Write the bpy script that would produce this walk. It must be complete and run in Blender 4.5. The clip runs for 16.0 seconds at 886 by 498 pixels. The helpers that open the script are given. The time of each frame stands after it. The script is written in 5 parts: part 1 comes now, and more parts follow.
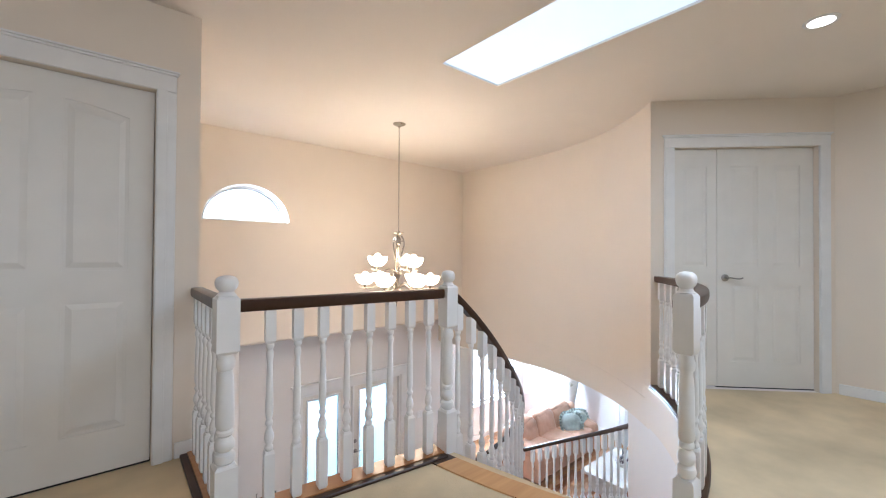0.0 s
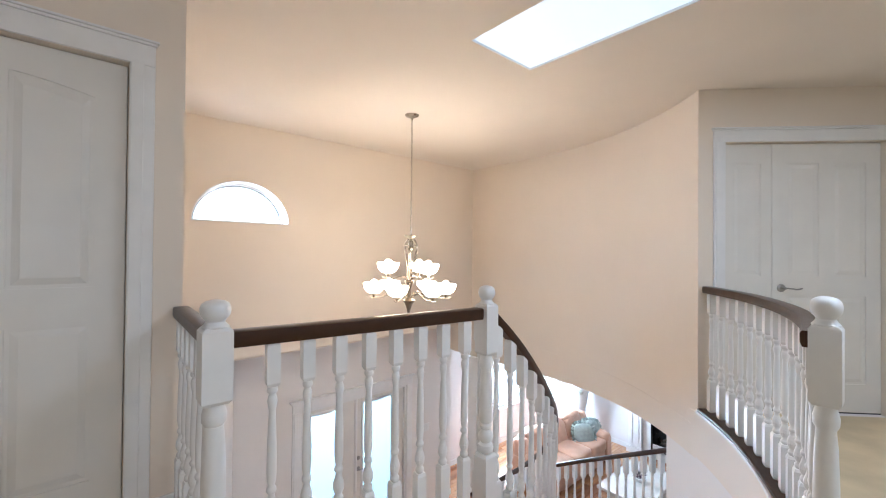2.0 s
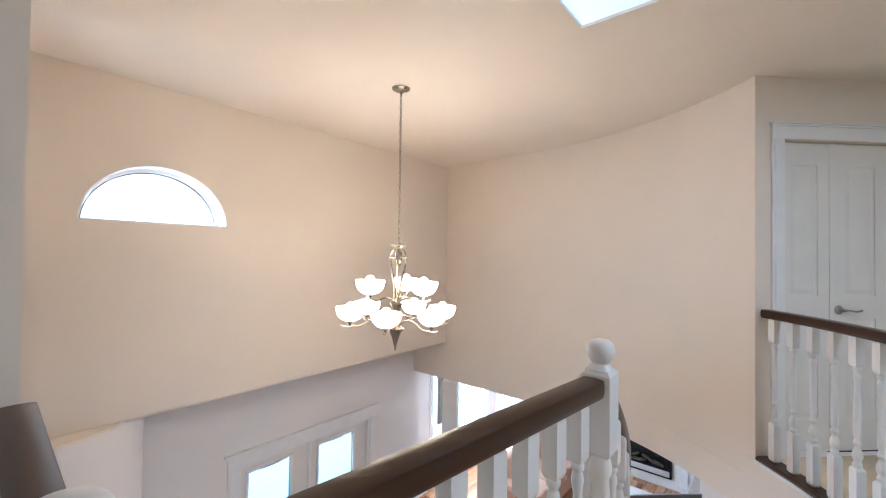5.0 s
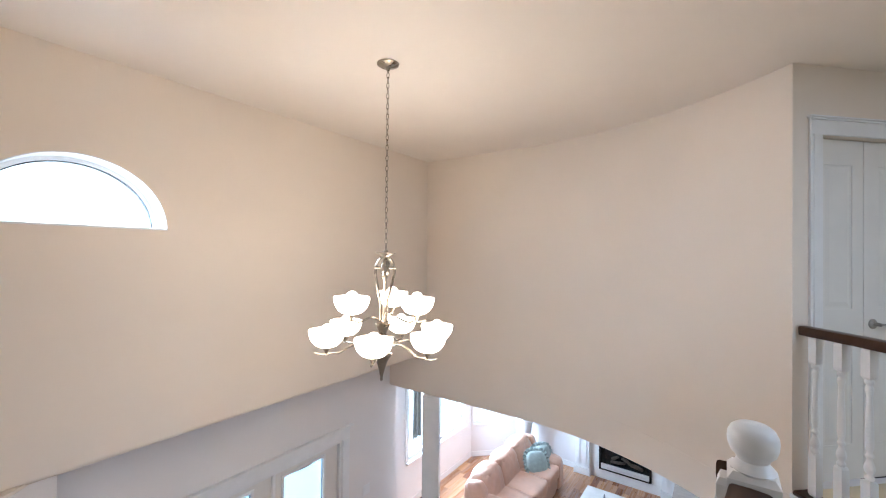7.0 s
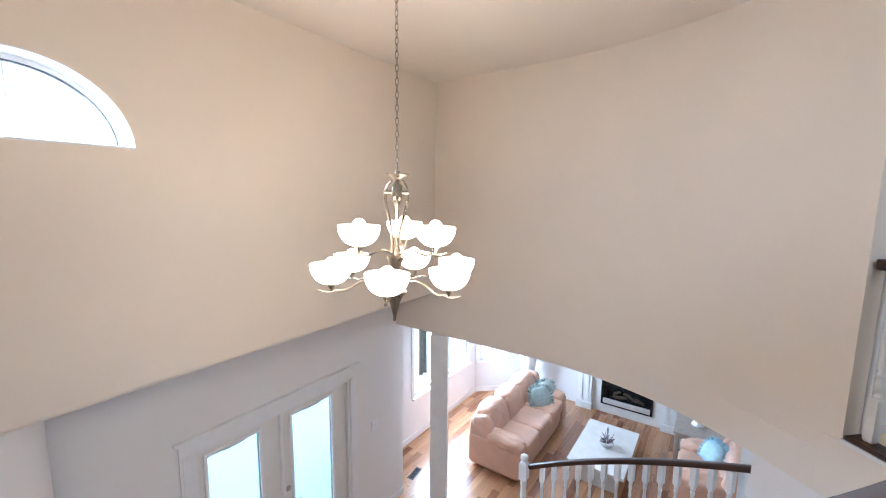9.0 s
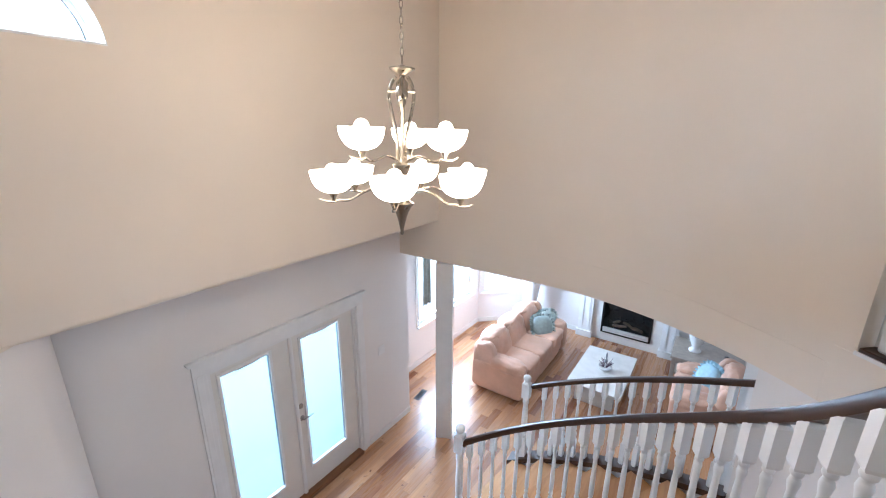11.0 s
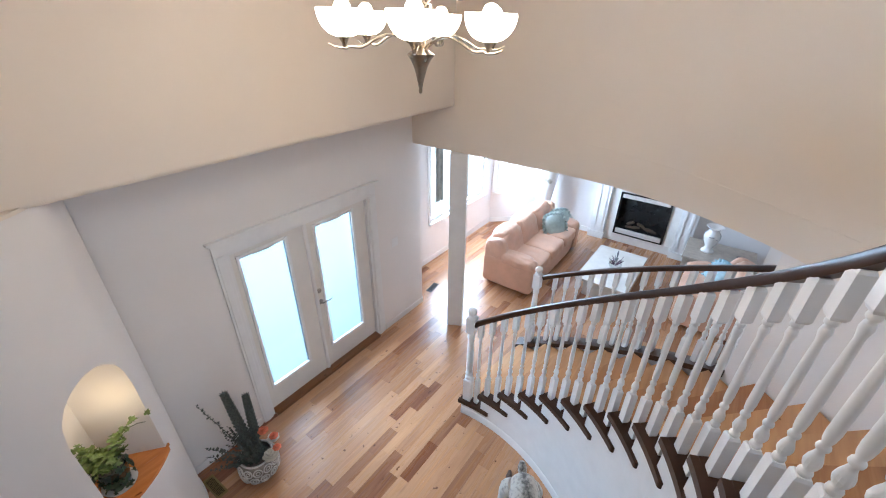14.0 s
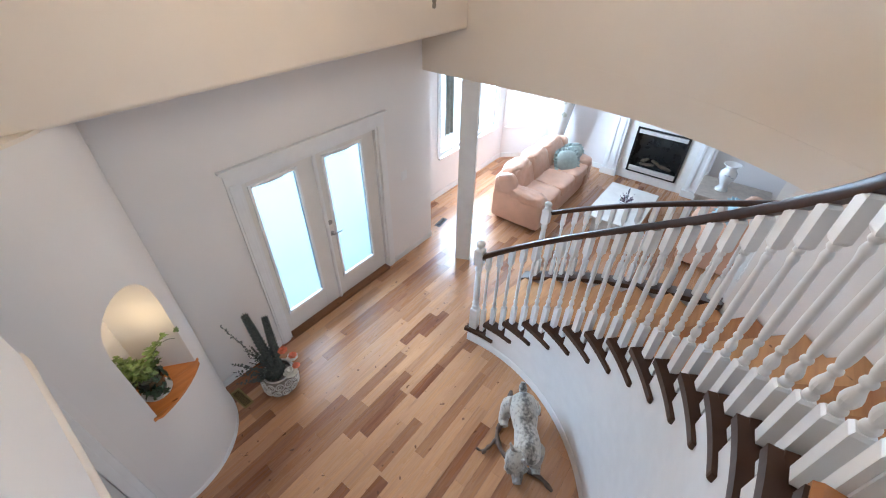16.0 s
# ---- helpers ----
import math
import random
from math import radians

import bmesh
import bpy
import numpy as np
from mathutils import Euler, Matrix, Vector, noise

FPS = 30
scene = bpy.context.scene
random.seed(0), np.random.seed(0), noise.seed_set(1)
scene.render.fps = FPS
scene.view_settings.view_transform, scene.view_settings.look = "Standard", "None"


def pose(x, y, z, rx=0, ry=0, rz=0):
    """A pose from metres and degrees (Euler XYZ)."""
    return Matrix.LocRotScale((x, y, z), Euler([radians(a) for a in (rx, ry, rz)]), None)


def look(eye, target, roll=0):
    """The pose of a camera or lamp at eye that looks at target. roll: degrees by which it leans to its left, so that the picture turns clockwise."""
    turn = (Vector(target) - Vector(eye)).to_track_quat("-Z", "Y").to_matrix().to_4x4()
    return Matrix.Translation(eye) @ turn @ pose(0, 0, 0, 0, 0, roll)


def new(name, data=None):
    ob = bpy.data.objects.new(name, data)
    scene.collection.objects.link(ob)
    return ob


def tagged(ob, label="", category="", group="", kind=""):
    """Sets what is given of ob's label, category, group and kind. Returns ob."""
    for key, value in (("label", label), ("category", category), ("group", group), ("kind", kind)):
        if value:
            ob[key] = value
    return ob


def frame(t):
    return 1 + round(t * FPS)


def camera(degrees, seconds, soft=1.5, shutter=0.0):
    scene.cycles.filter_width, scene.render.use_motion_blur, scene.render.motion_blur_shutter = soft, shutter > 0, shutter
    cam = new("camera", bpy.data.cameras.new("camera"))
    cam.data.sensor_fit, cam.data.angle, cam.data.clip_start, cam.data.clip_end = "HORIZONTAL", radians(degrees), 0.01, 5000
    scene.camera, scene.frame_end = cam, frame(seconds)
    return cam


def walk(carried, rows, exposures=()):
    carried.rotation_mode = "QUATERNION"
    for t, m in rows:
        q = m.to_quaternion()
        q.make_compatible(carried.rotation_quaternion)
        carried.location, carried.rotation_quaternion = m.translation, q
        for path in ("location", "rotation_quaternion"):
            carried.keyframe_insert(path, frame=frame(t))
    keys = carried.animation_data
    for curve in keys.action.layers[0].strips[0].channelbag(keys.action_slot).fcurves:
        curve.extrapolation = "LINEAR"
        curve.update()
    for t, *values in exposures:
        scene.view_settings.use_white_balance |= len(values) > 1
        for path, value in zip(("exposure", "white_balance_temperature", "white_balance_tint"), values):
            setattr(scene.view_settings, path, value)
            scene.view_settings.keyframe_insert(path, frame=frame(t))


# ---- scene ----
cam = camera(95.9, 16.0, soft=1.1)
PATH = [
    (0, (0.184, 0.324, 1.124), (1.485, 1.842, 1.147), 0.4),
    (0.5, (0.194, 0.406, 1.137), (1.499, 1.921, 1.161), 0.4),
    (1, (0.219, 0.498, 1.145), (1.528, 2.011, 1.169), 0.4),
    (1.5, (0.256, 0.629, 1.157), (1.571, 2.136, 1.178), 0.5),
    (2, (0.292, 0.755, 1.181), (1.61, 2.26, 1.2), 0.5),
    (2.5, (0.335, 0.88, 1.184), (1.66, 2.378, 1.205), 0.5),
    (3, (0.361, 1.044, 1.192), (1.71, 2.52, 1.216), 0.6),
    (3.5, (0.387, 1.184, 1.2), (1.773, 2.626, 1.223), 0.7),
    (4, (0.429, 1.34, 1.213), (1.856, 2.742, 1.238), 0.7),
    (6.5, (0.693, 2.015, 1.331), (2.328, 3.167, 1.362), 0.6),
    (7, (0.76, 2.092, 1.336), (2.398, 3.238, 1.356), 0.6),
    (7.5, (0.821, 2.17, 1.33), (2.462, 3.313, 1.291), 0.6),
    (8, (0.881, 2.262, 1.306), (2.52, 3.402, 1.194), 0.7),
    (8.5, (0.931, 2.33, 1.269), (2.566, 3.465, 1.08), 0.7),
    (9, (0.976, 2.385, 1.232), (2.606, 3.513, 0.966), 0.6),
    (11.5, (1.034, 2.498, 1.025), (2.592, 3.581, 0.39), 0.4),
    (12, (1.034, 2.521, 0.98), (2.568, 3.592, 0.273), 0.5),
    (12.5, (1.033, 2.527, 0.939), (2.539, 3.591, 0.162), 0.5),
    (13, (1.026, 2.54, 0.902), (2.504, 3.589, 0.056), 0.6),
    (13.5, (1.024, 2.538, 0.878), (2.468, 3.576, -0.037), 0.6),
    (14, (1.018, 2.528, 0.857), (2.426, 3.554, -0.124), 0.6),
    (14.5, (1.002, 2.52, 0.846), (2.372, 3.534, -0.201), 0.6),
    (15, (0.993, 2.518, 0.841), (2.324, 3.511, -0.273), 0.7),
    (15.5, (0.976, 2.51, 0.835), (2.269, 3.484, -0.339), 0.7),
    (16, (0.96, 2.505, 0.833), (2.211, 3.456, -0.404), 0.8),
]
walk(cam, [(t, look(eye, target, roll)) for t, eye, target, roll in PATH], [(0, 0.28, 5880, 14), (4, 0.13, 5780, 14), (6.5, 0.05, 5560, 13), (9, 0.05, 5530, 13), (12, 0.05, 5620, 13), (16, 0.08, 5800, 12)])


# ---- light ----
world = bpy.data.worlds.new("world")
scene.world = world
world.use_nodes = True
wt = world.node_tree
sky = wt.nodes.new("ShaderNodeTexSky")
sky.sky_type, sky.sun_disc = "NISHITA", False
sky.sun_elevation, sky.sun_rotation = radians(38), radians(150)
wt.links.new(sky.outputs[0], wt.nodes["Background"].inputs[0])
wt.nodes["Background"].inputs[1].default_value = 0.12

UP, LOW, CEIL = 0.0, -2.79, 2.445      # upper floor, lower floor, upper ceiling
LOWCEIL = -0.38                        # ceiling of the lower rooms
C, RIN, ROUT = Vector((1.80, 3.83)), 1.76, 2.85   # the stair's centre, inner and outer radius
YUP, YLOW, XL = 5.05, 5.64, 0.604                  # upper and lower front wall, left wall of the void


def area(name, at, to, w, h, watts, colour, spread=180):
    d = bpy.data.lights.new(name, "AREA")
    d.shape, d.size, d.size_y, d.energy, d.color, d.spread = "RECTANGLE", w, h, watts, colour, radians(spread)
    ob = new(name, d)
    ob.matrix_world = look(at, to)
    return ob


DAY = (0.73, 0.875, 1.0)
COOL = (0.65, 0.83, 1.0)
area("skylight_daylight", (2.255, -0.02, CEIL + 0.010), (2.255, -0.02, 0), 0.55, 1.7, 33, DAY)
# added fill from behind the landing, brightens the left door and newels
area("landing_fill_daylight", (-0.9, -1.86, 1.5), (-0.1, 3, 1.0), 1.1, 1.0, 8.0, (0.92, 0.96, 1.0), 110)
area("living_window_daylight", (6.65, 6.45, -1.35), (6.4, 3, -2.4), 1.6, 1.3, 230, COOL)
area("bay_window_daylight", (8.18, 6.12, -1.4), (6.4, 4.2, -2.4), 0.5, 1.3, 3.0, COOL)
area("entrance_daylight", (3.0, 7.6, -0.72), (2.9, 3, -1.5), 3.2, 1.6, 440, COOL)
area("half_round_daylight", (1.40, 5.40, 1.64), (4.4, 2.9, 0.2), 0.8, 0.34, 20, DAY, 112)
# added fill through an assumed opening at the back, lifts the lower hall
area("back_fill_daylight", (0.9, -0.52, -1.55), (1.6, 4, -2.2), 2.2, 1.5, 34, DAY)
down = area("downlight_beam", (3.24, 0.64, 2.4365), (3.24, 0.64, 0), 0.11, 0.11, 1.2, (1.0, 0.90, 0.78))
down.data.shape = "DISK"
niche_lamp = new("niche_lamp", bpy.data.lights.new("niche_lamp", "POINT"))
niche_lamp.data.energy, niche_lamp.data.color, niche_lamp.data.shadow_soft_size = 1.45, (1.0, 0.72, 0.36), 0.10
niche_lamp.location = (1.09, 5.05, -1.20)


# ---- materials ----
def material(name, colour, rough=0.5, metal=0.0, vary=0.06, scale=6.0, bump=0.0, bump_scale=200.0, coat=0.0, island=0.0):
    m = bpy.data.materials.new(name)
    m.use_nodes = True
    n, l = m.node_tree.nodes, m.node_tree.links
    b = n["Principled BSDF"]
    b.inputs["Roughness"].default_value, b.inputs["Metallic"].default_value = rough, metal
    b.inputs["Coat Weight"].default_value = coat
    co = n.new("ShaderNodeTexCoord")
    no = n.new("ShaderNodeTexNoise")
    no.inputs["Scale"].default_value, no.inputs["Detail"].default_value = scale, 5
    l.new(co.outputs["Object"], no.inputs["Vector"])
    ramp = n.new("ShaderNodeMapRange")
    ramp.inputs["From Min"].default_value, ramp.inputs["From Max"].default_value = 0.3, 0.7
    ramp.inputs["To Min"].default_value, ramp.inputs["To Max"].default_value = 1 - vary, 1 + vary
    l.new(no.outputs["Fac"], ramp.inputs["Value"])
    mul = n.new("ShaderNodeVectorMath")
    mul.operation = "SCALE"
    mul.inputs[0].default_value = colour
    l.new(ramp.outputs[0], mul.inputs["Scale"])
    l.new(mul.outputs[0], b.inputs["Base Color"])
    rr = n.new("ShaderNodeMapRange")
    rr.inputs["To Min"].default_value, rr.inputs["To Max"].default_value = rough * 0.88, min(1, rough * 1.12)
    l.new(no.outputs["Fac"], rr.inputs["Value"])
    l.new(rr.outputs[0], b.inputs["Roughness"])
    if bump:
        fine = n.new("ShaderNodeTexNoise")
        fine.inputs["Scale"].default_value, fine.inputs["Detail"].default_value = bump_scale, 3
        l.new(co.outputs["Object"], fine.inputs["Vector"])
        bp = n.new("ShaderNodeBump")
        bp.inputs["Strength"].default_value, bp.inputs["Distance"].default_value = bump, 0.002
        l.new(fine.outputs["Fac"], bp.inputs["Height"])
        l.new(bp.outputs[0], b.inputs["Normal"])
    return m


def wood(name, dark, light, rough, random_by="Object", along=0, coat=0.0, contrast=1.0, knots=0.745):
    """Wood with grain along one local axis; each board takes its own tone."""
    m = bpy.data.materials.new(name)
    m.use_nodes = True
    n, l = m.node_tree.nodes, m.node_tree.links
    b = n["Principled BSDF"]
    b.inputs["Coat Weight"].default_value, b.inputs["Coat Roughness"].default_value = coat, 0.15
    co = n.new("ShaderNodeTexCoord")
    if random_by == "Object":
        info = n.new("ShaderNodeObjectInfo")
        rnd = info.outputs["Random"]
    else:
        info = n.new("ShaderNodeNewGeometry")
        rnd = info.outputs["Random Per Island"]
    shift = n.new("ShaderNodeVectorMath")
    shift.operation = "MULTIPLY_ADD"
    shift.inputs[1].default_value = (37.0, 11.0, 5.0)
    cmb = n.new("ShaderNodeCombineXYZ")
    for k in range(3):
        l.new(rnd, cmb.inputs[k])
    l.new(cmb.outputs[0], shift.inputs[0])
    l.new(co.outputs["Object"], shift.inputs[2])
    mp = n.new("ShaderNodeMapping")
    sc = [26.0, 26.0, 26.0]
    sc[along] = 1.6
    mp.inputs["Scale"].default_value = sc
    l.new(shift.outputs[0], mp.inputs["Vector"])
    no = n.new("ShaderNodeTexNoise")
    no.inputs["Scale"].default_value, no.inputs["Detail"].default_value, no.inputs["Distortion"].default_value = 1.0, 7, 0.6
    l.new(mp.outputs[0], no.inputs["Vector"])
    knot = n.new("ShaderNodeTexNoise")
    knot.inputs["Scale"].default_value, knot.inputs["Detail"].default_value = 17.0, 1
    l.new(shift.outputs[0], knot.inputs["Vector"])
    kr = n.new("ShaderNodeMapRange")
    kr.inputs["From Min"].default_value, kr.inputs["From Max"].default_value = knots, knots + 0.05
    kr.inputs["To Min"].default_value, kr.inputs["To Max"].default_value = 0.0, 0.75
    l.new(knot.outputs["Fac"], kr.inputs["Value"])
    add = n.new("ShaderNodeMath")
    add.operation = "MULTIPLY_ADD"
    add.inputs[1].default_value = 0.62 * contrast
    cube = n.new("ShaderNodeMath")
    cube.operation = "POWER"
    cube.inputs[1].default_value = 2.2
    l.new(rnd, cube.inputs[0])
    l.new(cube.outputs[0], add.inputs[0])
    gr = n.new("ShaderNodeMapRange")
    gr.inputs["From Min"].default_value, gr.inputs["From Max"].default_value = 0.25, 0.75
    gr.inputs["To Min"].default_value, gr.inputs["To Max"].default_value = 0.0, 0.45
    l.new(no.outputs["Fac"], gr.inputs["Value"])
    l.new(gr.outputs[0], add.inputs[2])
    mix = n.new("ShaderNodeMix")
    mix.data_type = "RGBA"
    mix.inputs["A"].default_value, mix.inputs["B"].default_value = (*light, 1), (*dark, 1)
    l.new(add.outputs[0], mix.inputs["Factor"])
    mk = n.new("ShaderNodeMix")
    mk.data_type = "RGBA"
    mk.inputs["B"].default_value = (dark[0] * 0.35, dark[1] * 0.3, dark[2] * 0.3, 1)
    l.new(kr.outputs[0], mk.inputs["Factor"])
    l.new(mix.outputs["Result"], mk.inputs["A"])
    l.new(mk.outputs["Result"], b.inputs["Base Color"])
    rr = n.new("ShaderNodeMapRange")
    rr.inputs["To Min"].default_value, rr.inputs["To Max"].default_value = rough * 0.8, rough * 1.25
    l.new(no.outputs["Fac"], rr.inputs["Value"])
    l.new(rr.outputs[0], b.inputs["Roughness"])
    bp = n.new("ShaderNodeBump")
    bp.inputs["Strength"].default_value, bp.inputs["Distance"].default_value = 0.15, 0.001
    l.new(no.outputs["Fac"], bp.inputs["Height"])
    l.new(bp.outputs[0], b.inputs["Normal"])
    return m


def glow(name, colour, strength):
    m = bpy.data.materials.new(name)
    m.use_nodes = True
    b = m.node_tree.nodes["Principled BSDF"]
    b.inputs["Base Color"].default_value = (0.8, 0.8, 0.8, 1)
    b.inputs["Emission Color"].default_value, b.inputs["Emission Strength"].default_value = (*colour, 1), strength
    return m


def glass(name, tint=(0.95, 0.98, 0.98), rough=0.02, frost=0.0, milk=(0.9, 0.95, 0.96)):
    """A thin pane: clear with a gloss, or partly frosted."""
    m = bpy.data.materials.new(name)
    m.use_nodes = True
    n, l = m.node_tree.nodes, m.node_tree.links
    out = n["Material Output"]
    n.remove(n["Principled BSDF"])
    tr, gl, fr, tl = (n.new("ShaderNodeBsdf" + k) for k in ("Transparent", "Glossy", "Diffuse", "Translucent"))
    tr.inputs[0].default_value = (*tint, 1)
    gl.inputs["Roughness"].default_value = rough
    tl.inputs[0].default_value = (*milk, 1)
    m1, m2 = n.new("ShaderNodeMixShader"), n.new("ShaderNodeMixShader")
    m1.inputs[0].default_value = frost
    l.new(tr.outputs[0], m1.inputs[1]), l.new(tl.outputs[0], m1.inputs[2])
    lw, pw = n.new("ShaderNodeLayerWeight"), n.new("ShaderNodeMath")
    pw.operation = "POWER"
    pw.inputs[1].default_value = 4.0
    l.new(lw.outputs["Facing"], pw.inputs[0])
    l.new(pw.outputs[0], m2.inputs[0])
    l.new(m1.outputs[0], m2.inputs[1]), l.new(gl.outputs[0], m2.inputs[2])
    l.new(m2.outputs[0], out.inputs[0])
    return m


WALL = material("wall_paint", (0.80, 0.712, 0.612), 0.62, vary=0.025, scale=1.3, bump=0.12, bump_scale=260)
# paler, cooler copy of the wall paint: daylight tint put into the colour
DAYLITWALL = material("daylit_wall_paint", (0.80, 0.765, 0.735), 0.62, vary=0.025, scale=1.3, bump=0.12, bump_scale=260)
LIVWALL = material("living_wall_paint", (0.76, 0.735, 0.725), 0.62, vary=0.02, scale=1.5, bump=0.1, bump_scale=260)
CEILING = material("ceiling_paint", (0.80, 0.73, 0.655), 0.8, vary=0.03, scale=1.1, bump=0.35, bump_scale=160)
TRIM = material("white_trim_paint", (0.80, 0.795, 0.785), 0.32, vary=0.03, scale=9, bump=0.05, bump_scale=60)
DOORPAINT = material("white_door_paint", (0.76, 0.735, 0.69), 0.38, vary=0.03, scale=5, bump=0.10, bump_scale=120)
CARPET = material("cream_carpet", (0.64, 0.515, 0.335), 0.95, vary=0.20, scale=2.2, bump=1.0, bump_scale=420)
BROWN = material("dark_stained_oak", (0.046, 0.019, 0.009), 0.30, vary=0.07, scale=24)
BROWN.node_tree.nodes["Principled BSDF"].inputs["Specular IOR Level"].default_value = 0.34
RISERWOOD = wood("stained_riser_oak", (0.085, 0.029, 0.010), (0.20, 0.080, 0.030), 0.36, knots=0.95)
OAK = wood("honey_oak", (0.38, 0.16, 0.055), (0.70, 0.40, 0.18), 0.32, coat=0.3, contrast=1.5)
PLANK = wood("hickory_floor", (0.20, 0.066, 0.026), (0.64, 0.36, 0.19), 0.27, coat=0.3, contrast=1.2, knots=0.725)
PLANKS = wood("hickory_floor_rest", (0.20, 0.066, 0.026), (0.64, 0.36, 0.19), 0.27, "Island", coat=0.3, contrast=1.2, knots=0.725)
NICKEL = material("brushed_nickel", (0.33, 0.29, 0.235), 0.28, 1.0, vary=0.08, scale=30)
STEEL = material("satin_steel", (0.36, 0.35, 0.335), 0.3, 1.0, vary=0.06, scale=25)
DARKGAP = material("dark_shadow_gap", (0.03, 0.028, 0.026), 0.8)
BRIGHT = material("brushed_bright_steel", (0.78, 0.77, 0.75), 0.40, 0.45, vary=0.05, scale=25)
BLACK = material("black_enamel", (0.015, 0.014, 0.014), 0.25, vary=0.2)
SHADE = glow("lit_frosted_glass", (1.0, 0.80, 0.56), 14.0)
BULB = glow("lit_bulb", (1.0, 0.84, 0.62), 13.0)
DAYGLOW = glow("outdoor_brightness", (0.80, 0.94, 1.0), 1.15)
DAYWHITE = glow("outdoor_white", (0.80, 0.92, 1.0), 1.25)
SKYGLOW = glow("skylight_diffuser", (0.60, 0.83, 1.0), 0.72)
PANE = glass("clear_pane")
FROST = glass("frosted_pane", (0.84, 0.97, 1.0), 0.25, 0.75, (0.20, 0.245, 0.25))
LEATHER = material("pink_leather", (0.68, 0.42, 0.30), 0.33, vary=0.08, scale=5, bump=0.35, bump_scale=90)
AQUA = material("aqua_satin", (0.36, 0.43, 0.41), 0.45, vary=0.12, scale=18, bump=0.3, bump_scale=60)
AQUABLUE = material("blue_satin", (0.36, 0.55, 0.64), 0.45, vary=0.12, scale=18, bump=0.3, bump_scale=60)


# ---- building helpers ----
def part(name, bm, mat, parent=None, label="", smooth=False, sharp=40):
    me = bpy.data.meshes.new(name)
    bmesh.ops.recalc_face_normals(bm, faces=bm.faces[:])
    if smooth:
        for f in bm.faces:
            f.smooth = True
        for e in bm.edges:
            e.smooth = len(e.link_faces) == 2 and e.calc_face_angle(3.2) < radians(sharp)
    bm.to_mesh(me)
    bm.free()
    me.materials.append(mat)
    ob = new(name, me)
    if parent:
        ob.parent = parent
    if label:
        ob["label"] = label
    return ob


def thing(name, at, label, category, group="", kind="", rz=0):
    ob = new(name)
    ob.matrix_world = pose(*at, 0, 0, rz)
    return tagged(ob, label, category, group, kind)


def box(bm, x0, x1, y0, y1, z0, z1, bevel=0.0):
    r = bmesh.ops.create_cube(bm, size=1, matrix=Matrix.Translation(((x0 + x1) / 2, (y0 + y1) / 2, (z0 + z1) / 2)) @ Matrix.Diagonal((x1 - x0, y1 - y0, z1 - z0, 1)))
    if bevel:
        es = list({e for v in r["verts"] for e in v.link_edges})
        bmesh.ops.bevel(bm, geom=es, offset=bevel, segments=2, affect="EDGES", profile=0.6)
    return bm


def B(*a, bevel=0.0):
    return box(bmesh.new(), *a, bevel=bevel)


def lathe(bm, profile, segs=16, m=None, close=True):
    """Turns (radius, height) pairs round the z axis."""
    m = m or Matrix()
    rings = []
    for r, z in profile:
        if r < 1e-5:
            rings.append([bm.verts.new(m @ Vector((0, 0, z)))])
        else:
            rings.append([bm.verts.new(m @ Vector((r * math.cos(2 * math.pi * k / segs), r * math.sin(2 * math.pi * k / segs), z))) for k in range(segs)])
    for a, b in zip(rings, rings[1:]):
        for k in range(segs):
            q = [a[k % len(a)], a[(k + 1) % len(a)], b[(k + 1) % len(b)], b[k % len(b)]]
            q = list(dict.fromkeys(q))
            if len(q) > 2:
                bm.faces.new(q)
    for ring in (rings[0], rings[-1]):
        if close and len(ring) > 2:
            bm.faces.new(ring)
    return bm


def sweep(bm, points, section, ups=None, closed=False, cap=True, scales=None):
    """Sweeps a closed section (side, up) along points."""
    rings, n = [], len(points)
    for k, p in enumerate(points):
        a, b = points[max(k - 1, 0)], points[min(k + 1, n - 1)]
        if closed:
            a, b = points[k - 1], points[(k + 1) % n]
        t = (Vector(b) - Vector(a)).normalized()
        up = Vector(ups[k]) if ups else (Vector((0, 0, 1)) if abs(t.z) < 0.95 else Vector((0, 1, 0)))
        side = t.cross(up).normalized()
        up = side.cross(t)
        s = scales[k] if scales else 1.0
        rings.append([bm.verts.new(Vector(p) + side * u * s + up * v * s) for u, v in section])
    pairs = list(zip(rings, rings[1:])) + ([(rings[-1], rings[0])] if closed else [])
    for a, b in pairs:
        for k in range(len(section)):
            bm.faces.new((a[k], a[(k + 1) % len(a)], b[(k + 1) % len(b)], b[k]))
    if cap and not closed:
        bm.faces.new(rings[0]), bm.faces.new(rings[-1])
    return bm


def disc(r, n=10):
    return [(r * math.cos(2 * math.pi * k / n), r * math.sin(2 * math.pi * k / n)) for k in range(n)]


def plate(bm, outline, z0, z1):
    """A flat slab over an outline in plan."""
    lo, hi = [bm.verts.new((x, y, z0)) for x, y in outline], [bm.verts.new((x, y, z1)) for x, y in outline]
    bm.faces.new(lo), bm.faces.new(hi)
    for k in range(len(lo)):
        q = (k + 1) % len(lo)
        bm.faces.new((lo[k], lo[q], hi[q], hi[k]))
    return bm


def on_arc(r, deg, z=None):
    p = C + Vector((math.cos(radians(deg)), math.sin(radians(deg)))) * r
    return (p.x, p.y) if z is None else Vector((p.x, p.y, z))


def steps(a, b, n):
    return [a + (b - a) * k / n for k in range(n + 1)]


